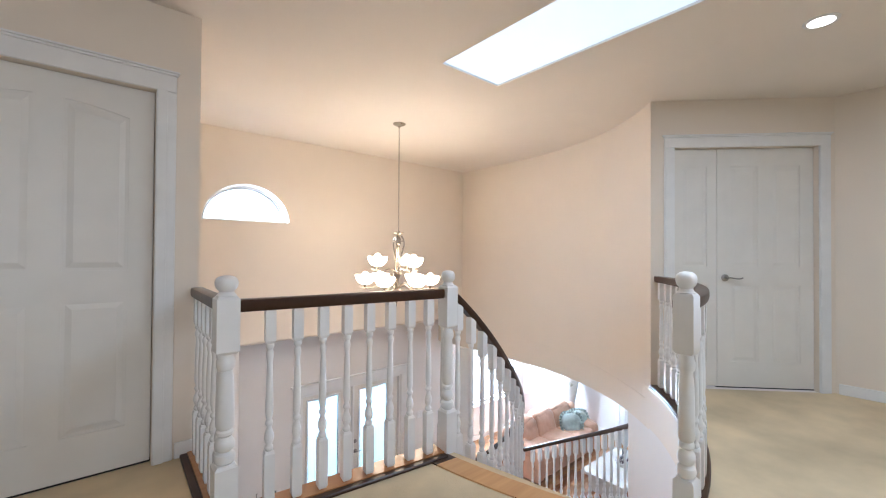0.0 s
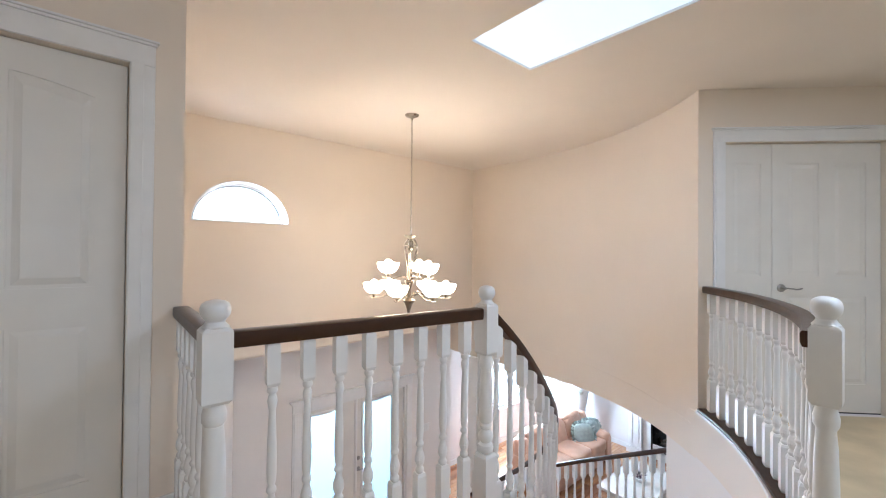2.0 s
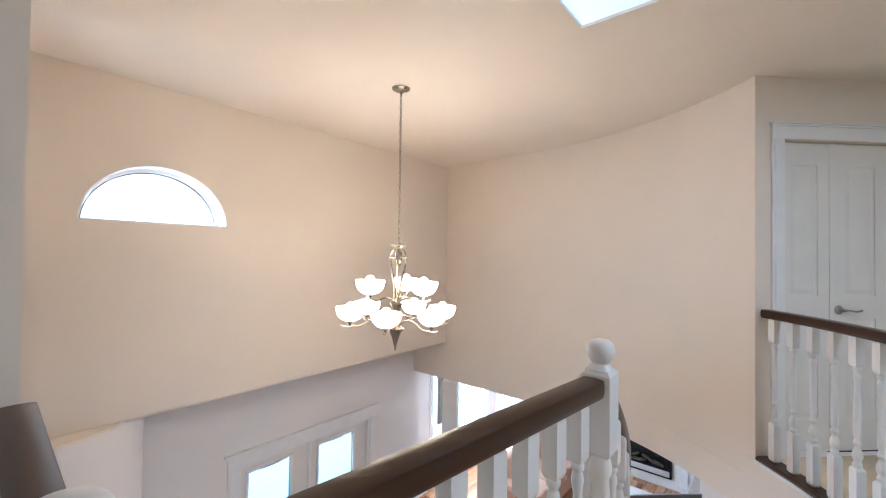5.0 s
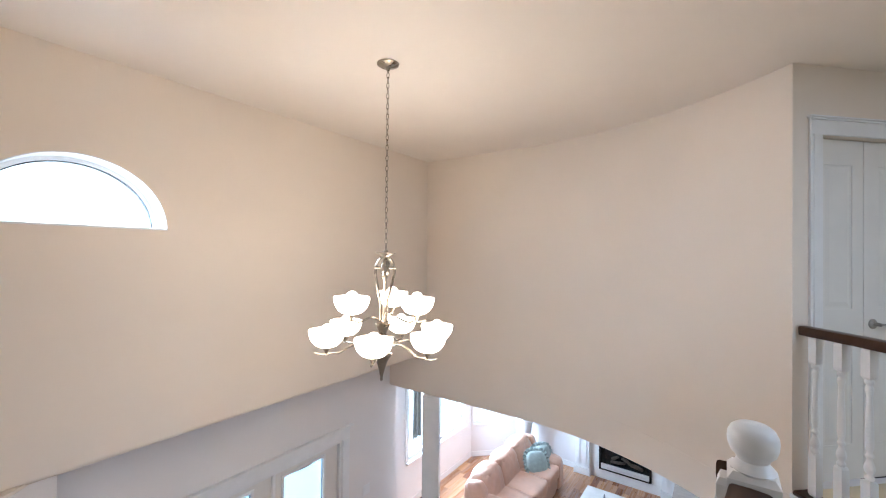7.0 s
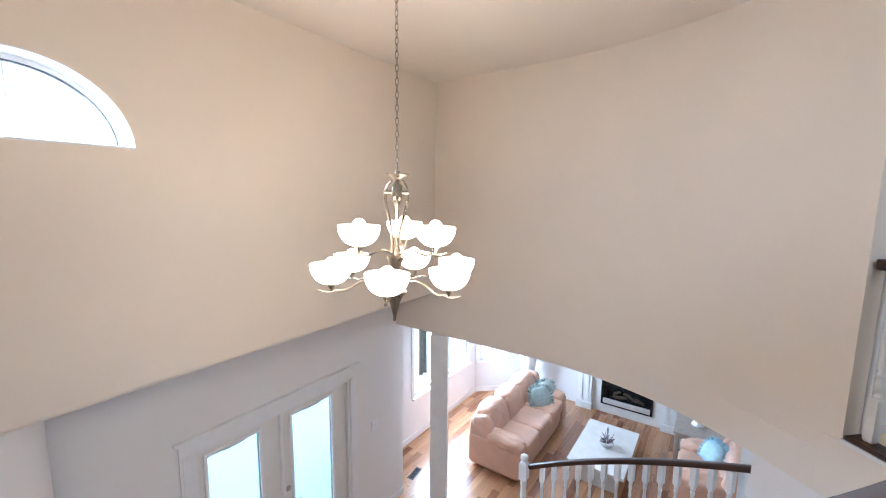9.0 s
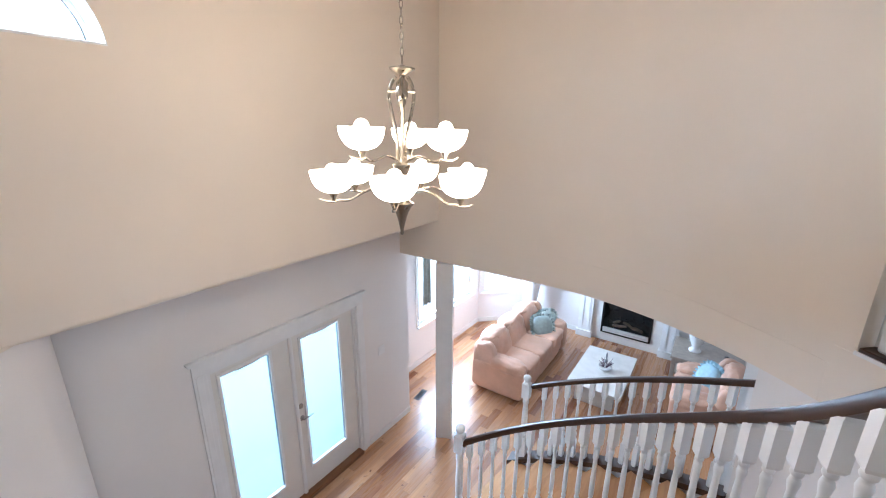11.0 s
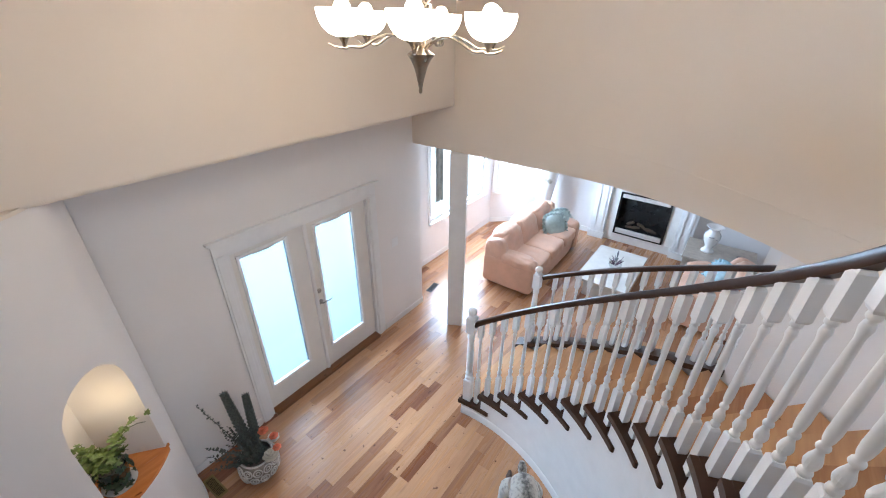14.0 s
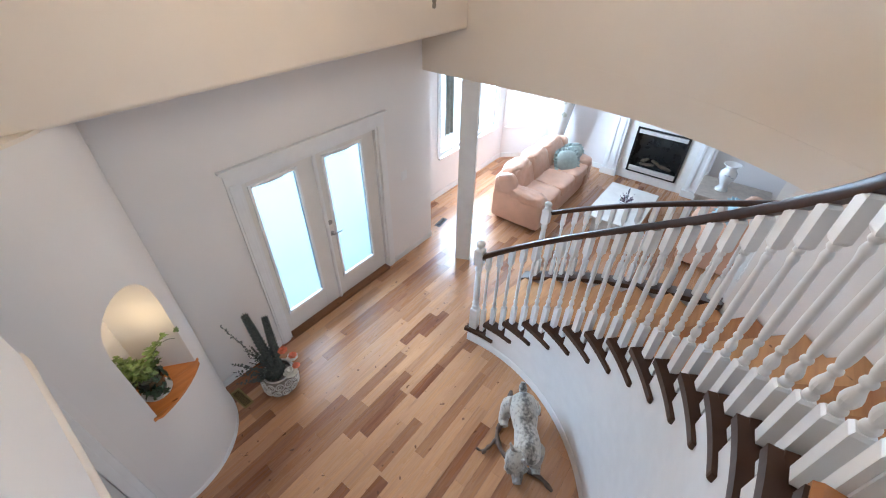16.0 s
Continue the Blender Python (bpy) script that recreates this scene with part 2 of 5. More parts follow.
def ring_wall(bm, r0, r1, a0, a1, z0, z1, n=48):
    """A curved wall round the stair's centre; z0 and z1 may be functions of the angle."""
    f0, f1 = (z0 if callable(z0) else lambda a: z0), (z1 if callable(z1) else lambda a: z1)
    rows = [[bm.verts.new(on_arc(r, a, f(a))) for r, f in ((r0, f0), (r1, f0), (r1, f1), (r0, f1))] for a in steps(a0, a1, n)]
    for p, q in zip(rows, rows[1:]):
        for k in range(4):
            bm.faces.new((p[k], p[(k + 1) % 4], q[(k + 1) % 4], q[k]))
    bm.faces.new(rows[0]), bm.faces.new(rows[-1])
    return bm


def structure(name, bm, mat, label, category, smooth=False):
    return tagged(part(name, bm, mat, smooth=smooth), label, category, kind="structure")


# ---- the shell ----
RISERS = 15
RISE = (UP - LOW) / RISERS


def inner_angle(k):
    return 7.95 - 7.43 * (k - 1)


def outer_angle(k):
    return 2.0 - 6.39 * (k - 1)


A_JAMB, A_WALLEND = -37.7, -46.4
WX = C.x + ROUT                                     # where the curved wall runs on straight

# upper floor with its edge round the void
edge = [(0.56, 3.0), (0.56, 2.21), (1.70, 2.09), on_arc(ROUT, outer_angle(15))]
edge += [on_arc(ROUT + 0.08 * max(0.0, (-66 - a) / 20), a) for a in steps(-85, A_WALLEND, 20)]
outline = [(-2.2, 3.0)] + edge + [(4.80, 0.70), (4.80, -1.8), (-2.2, -1.8)]
structure("floor_upper", plate(bmesh.new(), outline, -0.30, UP), CARPET, "cream wall-to-wall carpet of the upper landing", "floor")
structure("floor_upper_fascia", ring_wall(bmesh.new(), ROUT - 0.004, ROUT - 0.0005, -87, A_WALLEND + 2, -0.36, -0.023), WALL, "plain painted edge of the landing", "wall", True)

# ceiling with the skylight's hole
SX0, SX1, SY0, SY1 = 1.97, 2.545, -0.90, 2.43
bm = bmesh.new()
for b in ((-2.4, SX0, -2.0, 6.0), (SX1, 7.0, -2.0, 6.0), (SX0, SX1, -2.0, SY0), (SX0, SX1, SY1, 6.0)):
    box(bm, *b, CEIL, CEIL + 0.12)
structure("ceiling_upper", bm, CEILING, "flat warm white painted ceiling over landing and void", "ceiling")

# front walls: the upper one overhangs the lower one
WXC, WZ0, WR, WH = 1.412, 1.462, 0.447, 0.412        # half-round window: middle, sill, half width, height
def arch(rx, rz, n=24):
    return [(WXC + rx * math.cos(math.pi * k / n), WZ0 + rz * math.sin(math.pi * k / n)) for k in range(n + 1)]


def wall_xz(bm, loops, y0, y1):
    """Flat pieces in x and z, thickened along y."""
    for loop in loops:
        lo, hi = [bm.verts.new((x, y0, z)) for x, z in loop], [bm.verts.new((x, y1, z)) for x, z in loop]
        bm.faces.new(lo), bm.faces.new(hi)
        for k in range(len(loop)):
            q = (k + 1) % len(loop)
            bm.faces.new((lo[k], lo[q], hi[q], hi[k]))
    return bm


SOFFIT = 0.095
x0, x1 = XL - 0.12, WX + 0.15
loops = [[(x0, SOFFIT), (x1, SOFFIT), (x1, WZ0), (x0, WZ0)], [(x0, WZ0), (WXC - WR, WZ0), (WXC - WR, CEIL), (x0, CEIL)], [(WXC + WR, WZ0), (x1, WZ0), (x1, CEIL), (WXC + WR, CEIL)]]
pts = arch(WR, WH)
loops += [[pts[k], pts[k + 1], (pts[k + 1][0], CEIL), (pts[k][0], CEIL)] for k in range(24)]
bm = wall_xz(bmesh.new(), loops, YUP, YUP + 0.21)
nose = [e for e in bm.edges if all(abs(v.co.z - SOFFIT) < 1e-5 and abs(v.co.y - YUP) < 1e-5 for v in e.verts)]
bmesh.ops.bevel(bm, geom=nose, offset=0.035, segments=5, affect="EDGES", profile=0.5)
structure("wall_front_upper", bm, WALL, "peach painted front wall above the entrance", "wall", True)
structure("soffit_front", B(x0, x1, YUP + 0.21, YLOW + 0.2, SOFFIT, SOFFIT + 0.1), WALL, "painted soffit under the overhanging front wall", "ceiling")
DX0, DX1, DTOP = 2.25, 3.86, LOW + 1.985             # entrance opening
bm = bmesh.new()
for b in ((1.30, DX0, LOW, SOFFIT), (DX1, 4.775, LOW, SOFFIT), (DX0, DX1, DTOP, SOFFIT)):
    box(bm, b[0], b[1], YLOW, YLOW + 0.16, b[2], b[3])
structure("wall_front_lower", bm, DAYLITWALL, "painted entrance wall with a double door", "wall")
# left wall of the void, and the landing's door wall
bm = B(XL - 0.12, XL, 3.05, YUP, SOFFIT, CEIL)
structure("wall_left_void", bm, WALL, "painted side wall of the stairwell", "wall")
bm = B(XL + 0.001, 0.743, 3.20, 4.30, -0.455, 0.40)
low = [e for e in bm.edges if all(v.co.x > 0.7 for v in e.verts)]
bmesh.ops.bevel(bm, geom=low, offset=0.055, segments=6, affect="EDGES", profile=0.5)
structure("wall_left_bulkhead", bm, DAYLITWALL, "painted bulkhead with rounded edges under the landing", "wall", True)
# warm floor bounce on the rounded edge, put in as a beige strip
structure("bulkhead_bounce_strip", sweep(bmesh.new(), [(0.742, 3.22, -0.42), (0.742, 3.8, -0.42), (0.742, 4.27, -0.42)], [(0.0, -0.042), (0.007, -0.034), (0.009, 0.0), (0.007, 0.034), (0.0, 0.042)]), WALL, "beige strip for warm bounced light along the bulkhead's lower edge", "trim", True)
YD, LDX0, LDX1 = 2.93, -0.42, 0.40
bm = bmesh.new()
for b in ((-2.2, LDX0, UP, CEIL), (LDX1, XL, UP, CEIL), (LDX0, LDX1, 1.985, CEIL)):
    box(bm, b[0], b[1], YD, YD + 0.12, b[2], b[3])
structure("wall_landing_left", bm, WALL, "painted landing wall with a white panelled door", "wall")
# curved wall over the stair, open below towards the living room
bm = ring_wall(bmesh.new(), ROUT, ROUT + 0.15, A_WALLEND, 0, LOWCEIL, CEIL, 40)
structure("wall_curved_upper", bm, WALL, "tall curved painted wall above the stair", "wall", True)
structure("wall_curved_board_joint", ring_wall(bmesh.new(), ROUT - 0.004, ROUT - 0.0005, A_WALLEND + 2.01, 0, LOWCEIL + 0.002, lambda a: -0.055 + 0.0022 * max(-36, a), 40), WALL, "slightly proud lower plasterboard of the curved wall", "wall", True)
structure("wall_curved_straight", B(WX, WX + 0.15, C.y, YUP, LOWCEIL, CEIL), WALL, "painted wall running on from the curve", "wall")
structure("wall_header", B(WX, WX + 0.15, YUP, YLOW, LOWCEIL, SOFFIT), WALL, "painted header beside the entrance", "wall")
structure("wall_curved_lower", ring_wall(bmesh.new(), ROUT, ROUT + 0.15, -100, A_JAMB, LOW, lambda a: LOWCEIL if a > A_WALLEND else -0.30), DAYLITWALL, "curved painted wall beside the stair", "wall", True)
structure("trim_jamb", ring_wall(bmesh.new(), ROUT + 0.152, ROUT + 0.25, A_JAMB - 0.5, A_JAMB + 3.2, LOW, LOWCEIL, 6), TRIM, "white painted jamb at the end of the curved wall", "trim", True)
# landing's far right: diagonal door wall and side wall
e0, e1 = Vector(on_arc(ROUT, A_WALLEND)), Vector((4.78, 0.72))
diag = (e1 - e0).normalized()
normal = Vector((diag.y, -diag.x))
if normal.x > 0:
    normal = -normal
DIAG = Matrix(((diag.x, -normal.x, 0, e0.x), (diag.y, -normal.y, 0, e0.y), (0, 0, 1, 0), (0, 0, 0, 1)))
LEN, RD0, RD1 = (e1 - e0).length, 0.19, 1.33
bm = bmesh.new()
for b in ((0, RD0, UP, CEIL), (RD1, LEN, UP, CEIL), (RD0, RD1, 2.04, CEIL)):
    box(bm, b[0], b[1], 0, 0.12, b[2], b[3])
ob = structure("wall_landing_diagonal", bm, WALL, "painted diagonal wall with white doors", "wall")
ob.matrix_world = DIAG
structure("wall_landing_right", B(4.78, 4.92, -1.8, 0.72, UP, CEIL), WALL, "painted landing wall", "wall")
# opening made up in this unseen wall, for the landing fill lamp
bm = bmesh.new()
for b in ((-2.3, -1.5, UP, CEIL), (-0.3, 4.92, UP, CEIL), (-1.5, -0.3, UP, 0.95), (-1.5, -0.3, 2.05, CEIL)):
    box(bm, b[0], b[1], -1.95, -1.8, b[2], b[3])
structure("wall_landing_back", bm, WALL, "painted landing wall with an added, unseen window opening", "wall")
structure("wall_landing_end", B(-2.35, -2.2, -1.95, 3.05, UP, CEIL), WALL, "painted landing wall", "wall")
# lower shell
structure("floor_slab", B(-2.3, 9.2, -0.6, 6.6, LOW - 0.2, LOW - 0.012), DARKGAP, "subfloor under the boards", "floor")
structure("ceiling_living", B(WX + 0.15, 9.2, -0.6, 6.6, LOWCEIL, LOWCEIL + 0.08), CEILING, "white ceiling of the living room", "ceiling")
structure("ceiling_hall", B(-2.3, XL, -0.6, 6.0, LOWCEIL, LOWCEIL + 0.07), CEILING, "white ceiling of the lower hall", "ceiling")
# back wall out of view; its opening is assumed, cut for the fill lamp
bm = bmesh.new()
for b in ((-2.3, -0.25, LOW, -0.302), (2.05, 9.2, LOW, -0.302), (-0.25, 2.05, LOW, -2.35), (-0.25, 2.05, -0.75, -0.302)):
    box(bm, b[0], b[1], -0.75, -0.6, b[2], b[3])
structure("wall_lower_back", bm, DAYLITWALL, "painted wall with an added, unseen window opening", "wall")
structure("wall_lower_left", B(-2.45, -2.3, -0.75, 6.0, LOW, LOWCEIL + 0.3), DAYLITWALL, "painted wall", "wall")
structure("wall_living_end", B(8.62, 8.80, -0.6, 5.42, LOW, LOWCEIL), LIVWALL, "pale painted living room wall", "wall")
LWY, LW0, LW1, LWB, LWT = 6.27, 5.80, 7.50, -2.06, -0.62
bm = bmesh.new()
for b in ((4.775, LW0, LOW, LOWCEIL), (LW1, 7.80, LOW, LOWCEIL), (LW0, LW1, LOW, LWB), (LW0, LW1, LWT, LOWCEIL)):
    box(bm, b[0], b[1], LWY, LWY + 0.16, b[2], b[3])
structure("wall_living_front", bm, LIVWALL, "pale painted living room wall with a wide window", "wall")
structure("wall_living_return", B(4.62, 4.775, YLOW + 0.16, LWY + 0.16, LOW, SOFFIT), LIVWALL, "short painted return wall", "wall")
# rounded wall with the plant niche
NC, NR, NB = Vector((0.77, 5.54)), 0.67, 0.30
NA0, NA1, SILL, SPRING, NTOP = -77.0, -38.0, -1.775, -1.12, -0.80


def round_point(r, a, z):
    return Vector((NC.x + r * math.cos(radians(a)), NC.y + r * math.sin(radians(a)), z))


def niche_top(a):
    u = (a - (NA0 + NA1) / 2) / ((NA1 - NA0) / 2)
    return SPRING + (NTOP - SPRING) * math.sqrt(max(0.0, 1 - u * u))


def quad(bm, *p):
    bm.faces.new([bm.verts.new(v) for v in p])


bm = bmesh.new()
angles = steps(-90, NA0, 4) + steps(NA0, NA1, 26)[1:] + steps(NA1, 2, 10)[1:]
for a, b in zip(angles, angles[1:]):
    P = round_point
    if NA0 - 1e-6 <= a and b <= NA1 + 1e-6:
        ta, tb = niche_top(a), niche_top(b)
        quad(bm, P(NR, a, LOW), P(NR, b, LOW), P(NR, b, SILL), P(NR, a, SILL))
        quad(bm, P(NR, a, ta), P(NR, b, tb), P(NR, b, SOFFIT), P(NR, a, SOFFIT))
        quad(bm, P(NR, a, ta), P(NR, b, tb), P(NB, b, tb), P(NB, a, ta))
        quad(bm, P(NB, a, SILL), P(NB, b, SILL), P(NB, b, tb), P(NB, a, ta))
        quad(bm, P(NB, a, SILL), P(NB, b, SILL), P(NR, b, SILL), P(NR, a, SILL))
    else:
        quad(bm, P(NR, a, LOW), P(NR, b, LOW), P(NR, b, SOFFIT), P(NR, a, SOFFIT))
for a in (NA0, NA1):
    quad(bm, round_point(NR, a, SILL), round_point(NB, a, SILL), round_point(NB, a, SPRING), round_point(NR, a, SPRING))
quad(bm, Vector((0.67, NC.y - NR, LOW)), round_point(NR, -90, LOW), round_point(NR, -90, SOFFIT), Vector((0.67, NC.y - NR, SOFFIT)))
bmesh.ops.remove_doubles(bm, verts=bm.verts[:], dist=1e-4)
structure("wall_niche", bm, DAYLITWALL, "rounded painted wall with an arched plant niche", "wall", True)
bm = B(-2.3, -0.38, 4.87, 5.0, LOW, SOFFIT)
box(bm, 0.53, 0.6695, 4.87, 5.0, LOW, SOFFIT), box(bm, -0.38, 0.53, 4.87, 5.0, LOW + 2.03, SOFFIT)
structure("wall_hall", bm, DAYLITWALL, "painted wall of the lower hall with a door", "wall")
structure("trim_niche_cap", plate(bmesh.new(), [tuple(round_point(NR, a, 0))[:2] for a in steps(-90, 0, 16)] + [(1.44, 5.64), (-0.5, 5.64), (-0.5, 4.87)], SOFFIT + 0.001, SOFFIT + 0.02), WALL, "painted cap over the rounded wall", "trim")
structure("wall_hall_back", B(-2.3, 1.5, 5.86, 6.0, LOW, SOFFIT), DAYLITWALL, "painted wall behind the hall door", "wall")
tagged(part("pier", B(-0.10, 0.10, -0.08, 0.08, LOW, LOWCEIL, bevel=0.004), TRIM), "square white painted pier beside the opening", "column", kind="structure").matrix_world = pose(4.68, 4.975, 0, 0, 0, -63)

# diagonal bay wall with its window
bay0, bay1 = Vector((7.80, 6.27)), Vector((8.62, 5.42))
bd = (bay1 - bay0).normalized()
BAY = Matrix(((bd.x, -bd.y, 0, bay0.x), (bd.y, bd.x, 0, bay0.y), (0, 0, 1, 0), (0, 0, 0, 1)))   # y points out of the room
BLEN = (bay1 - bay0).length
BW0, BW1 = 0.09, 0.62
bm = bmesh.new()
for b in ((-0.05, BW0, LOW, LOWCEIL), (BW1, BLEN + 0.05, LOW, LOWCEIL), (BW0, BW1, LOW, LWB - 0.06), (BW0, BW1, LWT, LOWCEIL)):
    box(bm, b[0], b[1], 0, 0.15, b[2], b[3])
structure("wall_living_bay", bm, LIVWALL, "pale painted bay wall with a narrow window", "wall").matrix_world = BAY


# ---- windows and outdoor brightness ----
def window(name, x0, x1, z0, z1, label, bars, m):
    w = thing(name, (0, 0, 0), label, "window", kind="structure")
    f = 0.05
    bm = bmesh.new()
    for b in ((x0, x0 + f, z0, z1), (x1 - f, x1, z0, z1), (x0 + f, x1 - f, z0, z0 + f), (x0 + f, x1 - f, z1 - f, z1)):
        box(bm, b[0], b[1], 0.03, 0.09, b[2], b[3], bevel=0.006)
    part("window_frame", bm, TRIM, w, "white frame")
    edges = [x0 + f] + bars + [x1 - f]
    for k in range(len(edges) - 1):
        part("pane", B(edges[k] + 0.02 * (k > 0), edges[k + 1] - 0.02 * (k < len(bars)), 0.055, 0.061, z0 + f, z1 - f), PANE, w).visible_shadow = False
    for x in bars:
        part("mullion", B(x - 0.02, x + 0.02, 0.035, 0.085, z0 + f, z1 - f, bevel=0.004), TRIM, w)
    part("window_sill", B(x0 - 0.06, x1 + 0.06, -0.05, 0.03, z0 - 0.035, z0, bevel=0.006), TRIM, w)
    bm = bmesh.new()
    for b in ((x0 - 0.08, x0, z0, z1 + 0.08), (x1, x1 + 0.08, z0, z1 + 0.08), (x0, x1, z1, z1 + 0.08)):
        box(bm, b[0], b[1], -0.018, -0.001, b[2], b[3], bevel=0.005)
    part("casing", bm, TRIM, w)
    w.matrix_world = m
    return w


window("window_1", LW0, LW1, LWB, LWT, "wide white-framed living room window in bright daylight", [6.65], pose(0, LWY, 0))
window("window_2", BW0, BW1, LWB - 0.06, LWT, "narrow white-framed bay window", [(BW0 + BW1) / 2], BAY)
# made-up landing window, then the glowing sheet outside it
window("added_window", 0.3, 1.5, 0.95, 2.05, "added, unseen white-framed landing window for the fill light", [0.9], pose(0, -1.8, 0, 0, 0, 180))
structure("backdrop_added_window", B(-2.6, 0.8, -2.62, -2.6, 0.2, 2.8), DAYWHITE, "plain bright overcast outdoors", "backdrop")
structure("backdrop_front", B(4.9, 10.2, 7.4, 7.42, -4.0, 1.0), DAYWHITE, "plain bright overcast outdoors", "backdrop")
structure("backdrop_bay", B(-0.9, 2.2, 1.2, 1.22, -4.0, 1.0), DAYWHITE, "plain bright overcast outdoors", "backdrop").matrix_world = BAY
structure("ground_porch", B(0.2, 4.85, YLOW + 0.17, 9.6, LOW - 0.2, LOW - 0.06), material("porch_concrete", (0.12, 0.135, 0.14), 0.8, vary=0.12, scale=3, bump=0.4, bump_scale=90), "weathered grey concrete porch outside the entrance", "ground")
structure("backdrop_entrance", B(-1.0, 4.85, 9.4, 9.42, LOW - 0.2, 2.0), DAYGLOW, "plain pale bluish daylight outdoors", "backdrop")
structure("backdrop_half_round", B(0.3, 2.6, 5.75, 5.77, 1.0, 2.9), glow("overcast_sky_glow", (0.84, 0.93, 1.0), 1.0), "plain bright overcast outdoors", "backdrop")

# half-round window
hw = thing("window_3", (0, 0, 0), "white half-round window with thin leaded lines", "window", kind="structure")
def arch_band(bm, r0, h0, r1, h1, y0, y1, n=28):
    a, b = arch(r0, h0, n), arch(r1, h1, n)
    wall_xz(bm, [[a[k], a[k + 1], b[k + 1], b[k]] for k in range(n)], y0, y1)
    bmesh.ops.remove_doubles(bm, verts=bm.verts[:], dist=1e-5)
    bmesh.ops.delete(bm, geom=[f for f in bm.faces if any(g is not f and set(g.verts) == set(f.verts) for v in f.verts[:1] for g in v.link_faces)], context="FACES")
    return bm


part("reveal", arch_band(bmesh.new(), WR - 0.004, WH - 0.004, WR + 0.002, WH + 0.002, YUP - 0.003, YUP + 0.205), TRIM, hw, "white painted reveal", smooth=True)
part("window_frame", arch_band(bmesh.new(), WR - 0.030, WH - 0.030, WR - 0.005, WH - 0.005, YUP + 0.145, YUP + 0.20), TRIM, hw, "white frame", smooth=True)
part("gasket", arch_band(bmesh.new(), WR - 0.036, WH - 0.036, WR - 0.0305, WH - 0.0305, YUP + 0.15, YUP + 0.18), BLACK, hw, smooth=True)
part("window_sill", B(WXC - WR, WXC + WR, YUP - 0.003, YUP + 0.20, WZ0, WZ0 + 0.012, bevel=0.003), TRIM, hw)
part("pane", wall_xz(bmesh.new(), [arch(WR - 0.031, WH - 0.031)], YUP + 0.170, YUP + 0.176), PANE, hw).visible_shadow = False
LEAD = material("lead_line", (0.35, 0.36, 0.37), 0.5, 0.3)
part("leaded_line", B(WXC - 0.002, WXC + 0.002, YUP + 0.164, YUP + 0.169, WZ0 + 0.10, WZ0 + WH - 0.04), LEAD, hw)
for sx in (-1, 1):
    pts = [(WXC + sx * 0.12 * math.cos(radians(a)), YUP + 0.166, WZ0 + 0.11 * math.sin(radians(a))) for a in steps(2, 60, 8)]
    part("leaded_line", sweep(bmesh.new(), pts, disc(0.002, 6)), LEAD, hw)

# skylight
sk = thing("skylight", (0, 0, 0), "long bright rectangular skylight in the ceiling", "skylight", kind="structure")
bm = bmesh.new()
for b in ((SX0 - 0.03, SX0, SY0, SY1), (SX1, SX1 + 0.03, SY0, SY1), (SX0 - 0.03, SX1 + 0.03, SY0 - 0.03, SY0), (SX0 - 0.03, SX1 + 0.03, SY1, SY1 + 0.03)):
    box(bm, *b, CEIL + 0.001, CEIL + 0.0155)
part("shaft", bm, TRIM, sk)
part("diffuser", B(SX0 - 0.03, SX1 + 0.03, SY0 - 0.03, SY1 + 0.03, CEIL + 0.016, CEIL + 0.03), SKYGLOW, sk, "glowing white diffuser")

# recessed ceiling lamp
dl = thing("recessed_downlight", (3.24, 0.64, CEIL), "round recessed ceiling lamp with a white ring, lit", "ceiling lamp")
part("ring", lathe(bmesh.new(), [(0.060, -0.001), (0.082, -0.001), (0.080, -0.004), (0.063, -0.007), (0.060, -0.006)], 28), TRIM, dl, smooth=True)
part("lens", lathe(bmesh.new(), [(0.0001, -0.0062), (0.0605, -0.0062), (0.0605, -0.002), (0.0001, -0.002)], 24), glow("downlight_lens", (1.0, 0.95, 0.88), 5.0), dl)


# ---- doors ----
def lever(parent, x, z, y, flip=1):
    h = part("door_handle", lathe(bmesh.new(), [(0.0, 0.0), (0.030, 0.0), (0.030, 0.006), (0.024, 0.011), (0.011, 0.013), (0.010, 0.045), (0.0, 0.046)], 18, pose(x, y, z, 90)), STEEL, parent, "satin steel lever handle", smooth=True)
    pts = [(x + flip * u, y - 0.042, z + v) for u, v in ((-0.008, 0), (0.02, 0.002), (0.05, -0.002), (0.08, -0.007), (0.105, -0.004), (0.118, 0.002))]
    part("lever", sweep(bmesh.new(), pts, [(0.009 * math.cos(2 * math.pi * k / 10), 0.006 * math.sin(2 * math.pi * k / 10)) for k in range(10)]), STEEL, h, smooth=True)


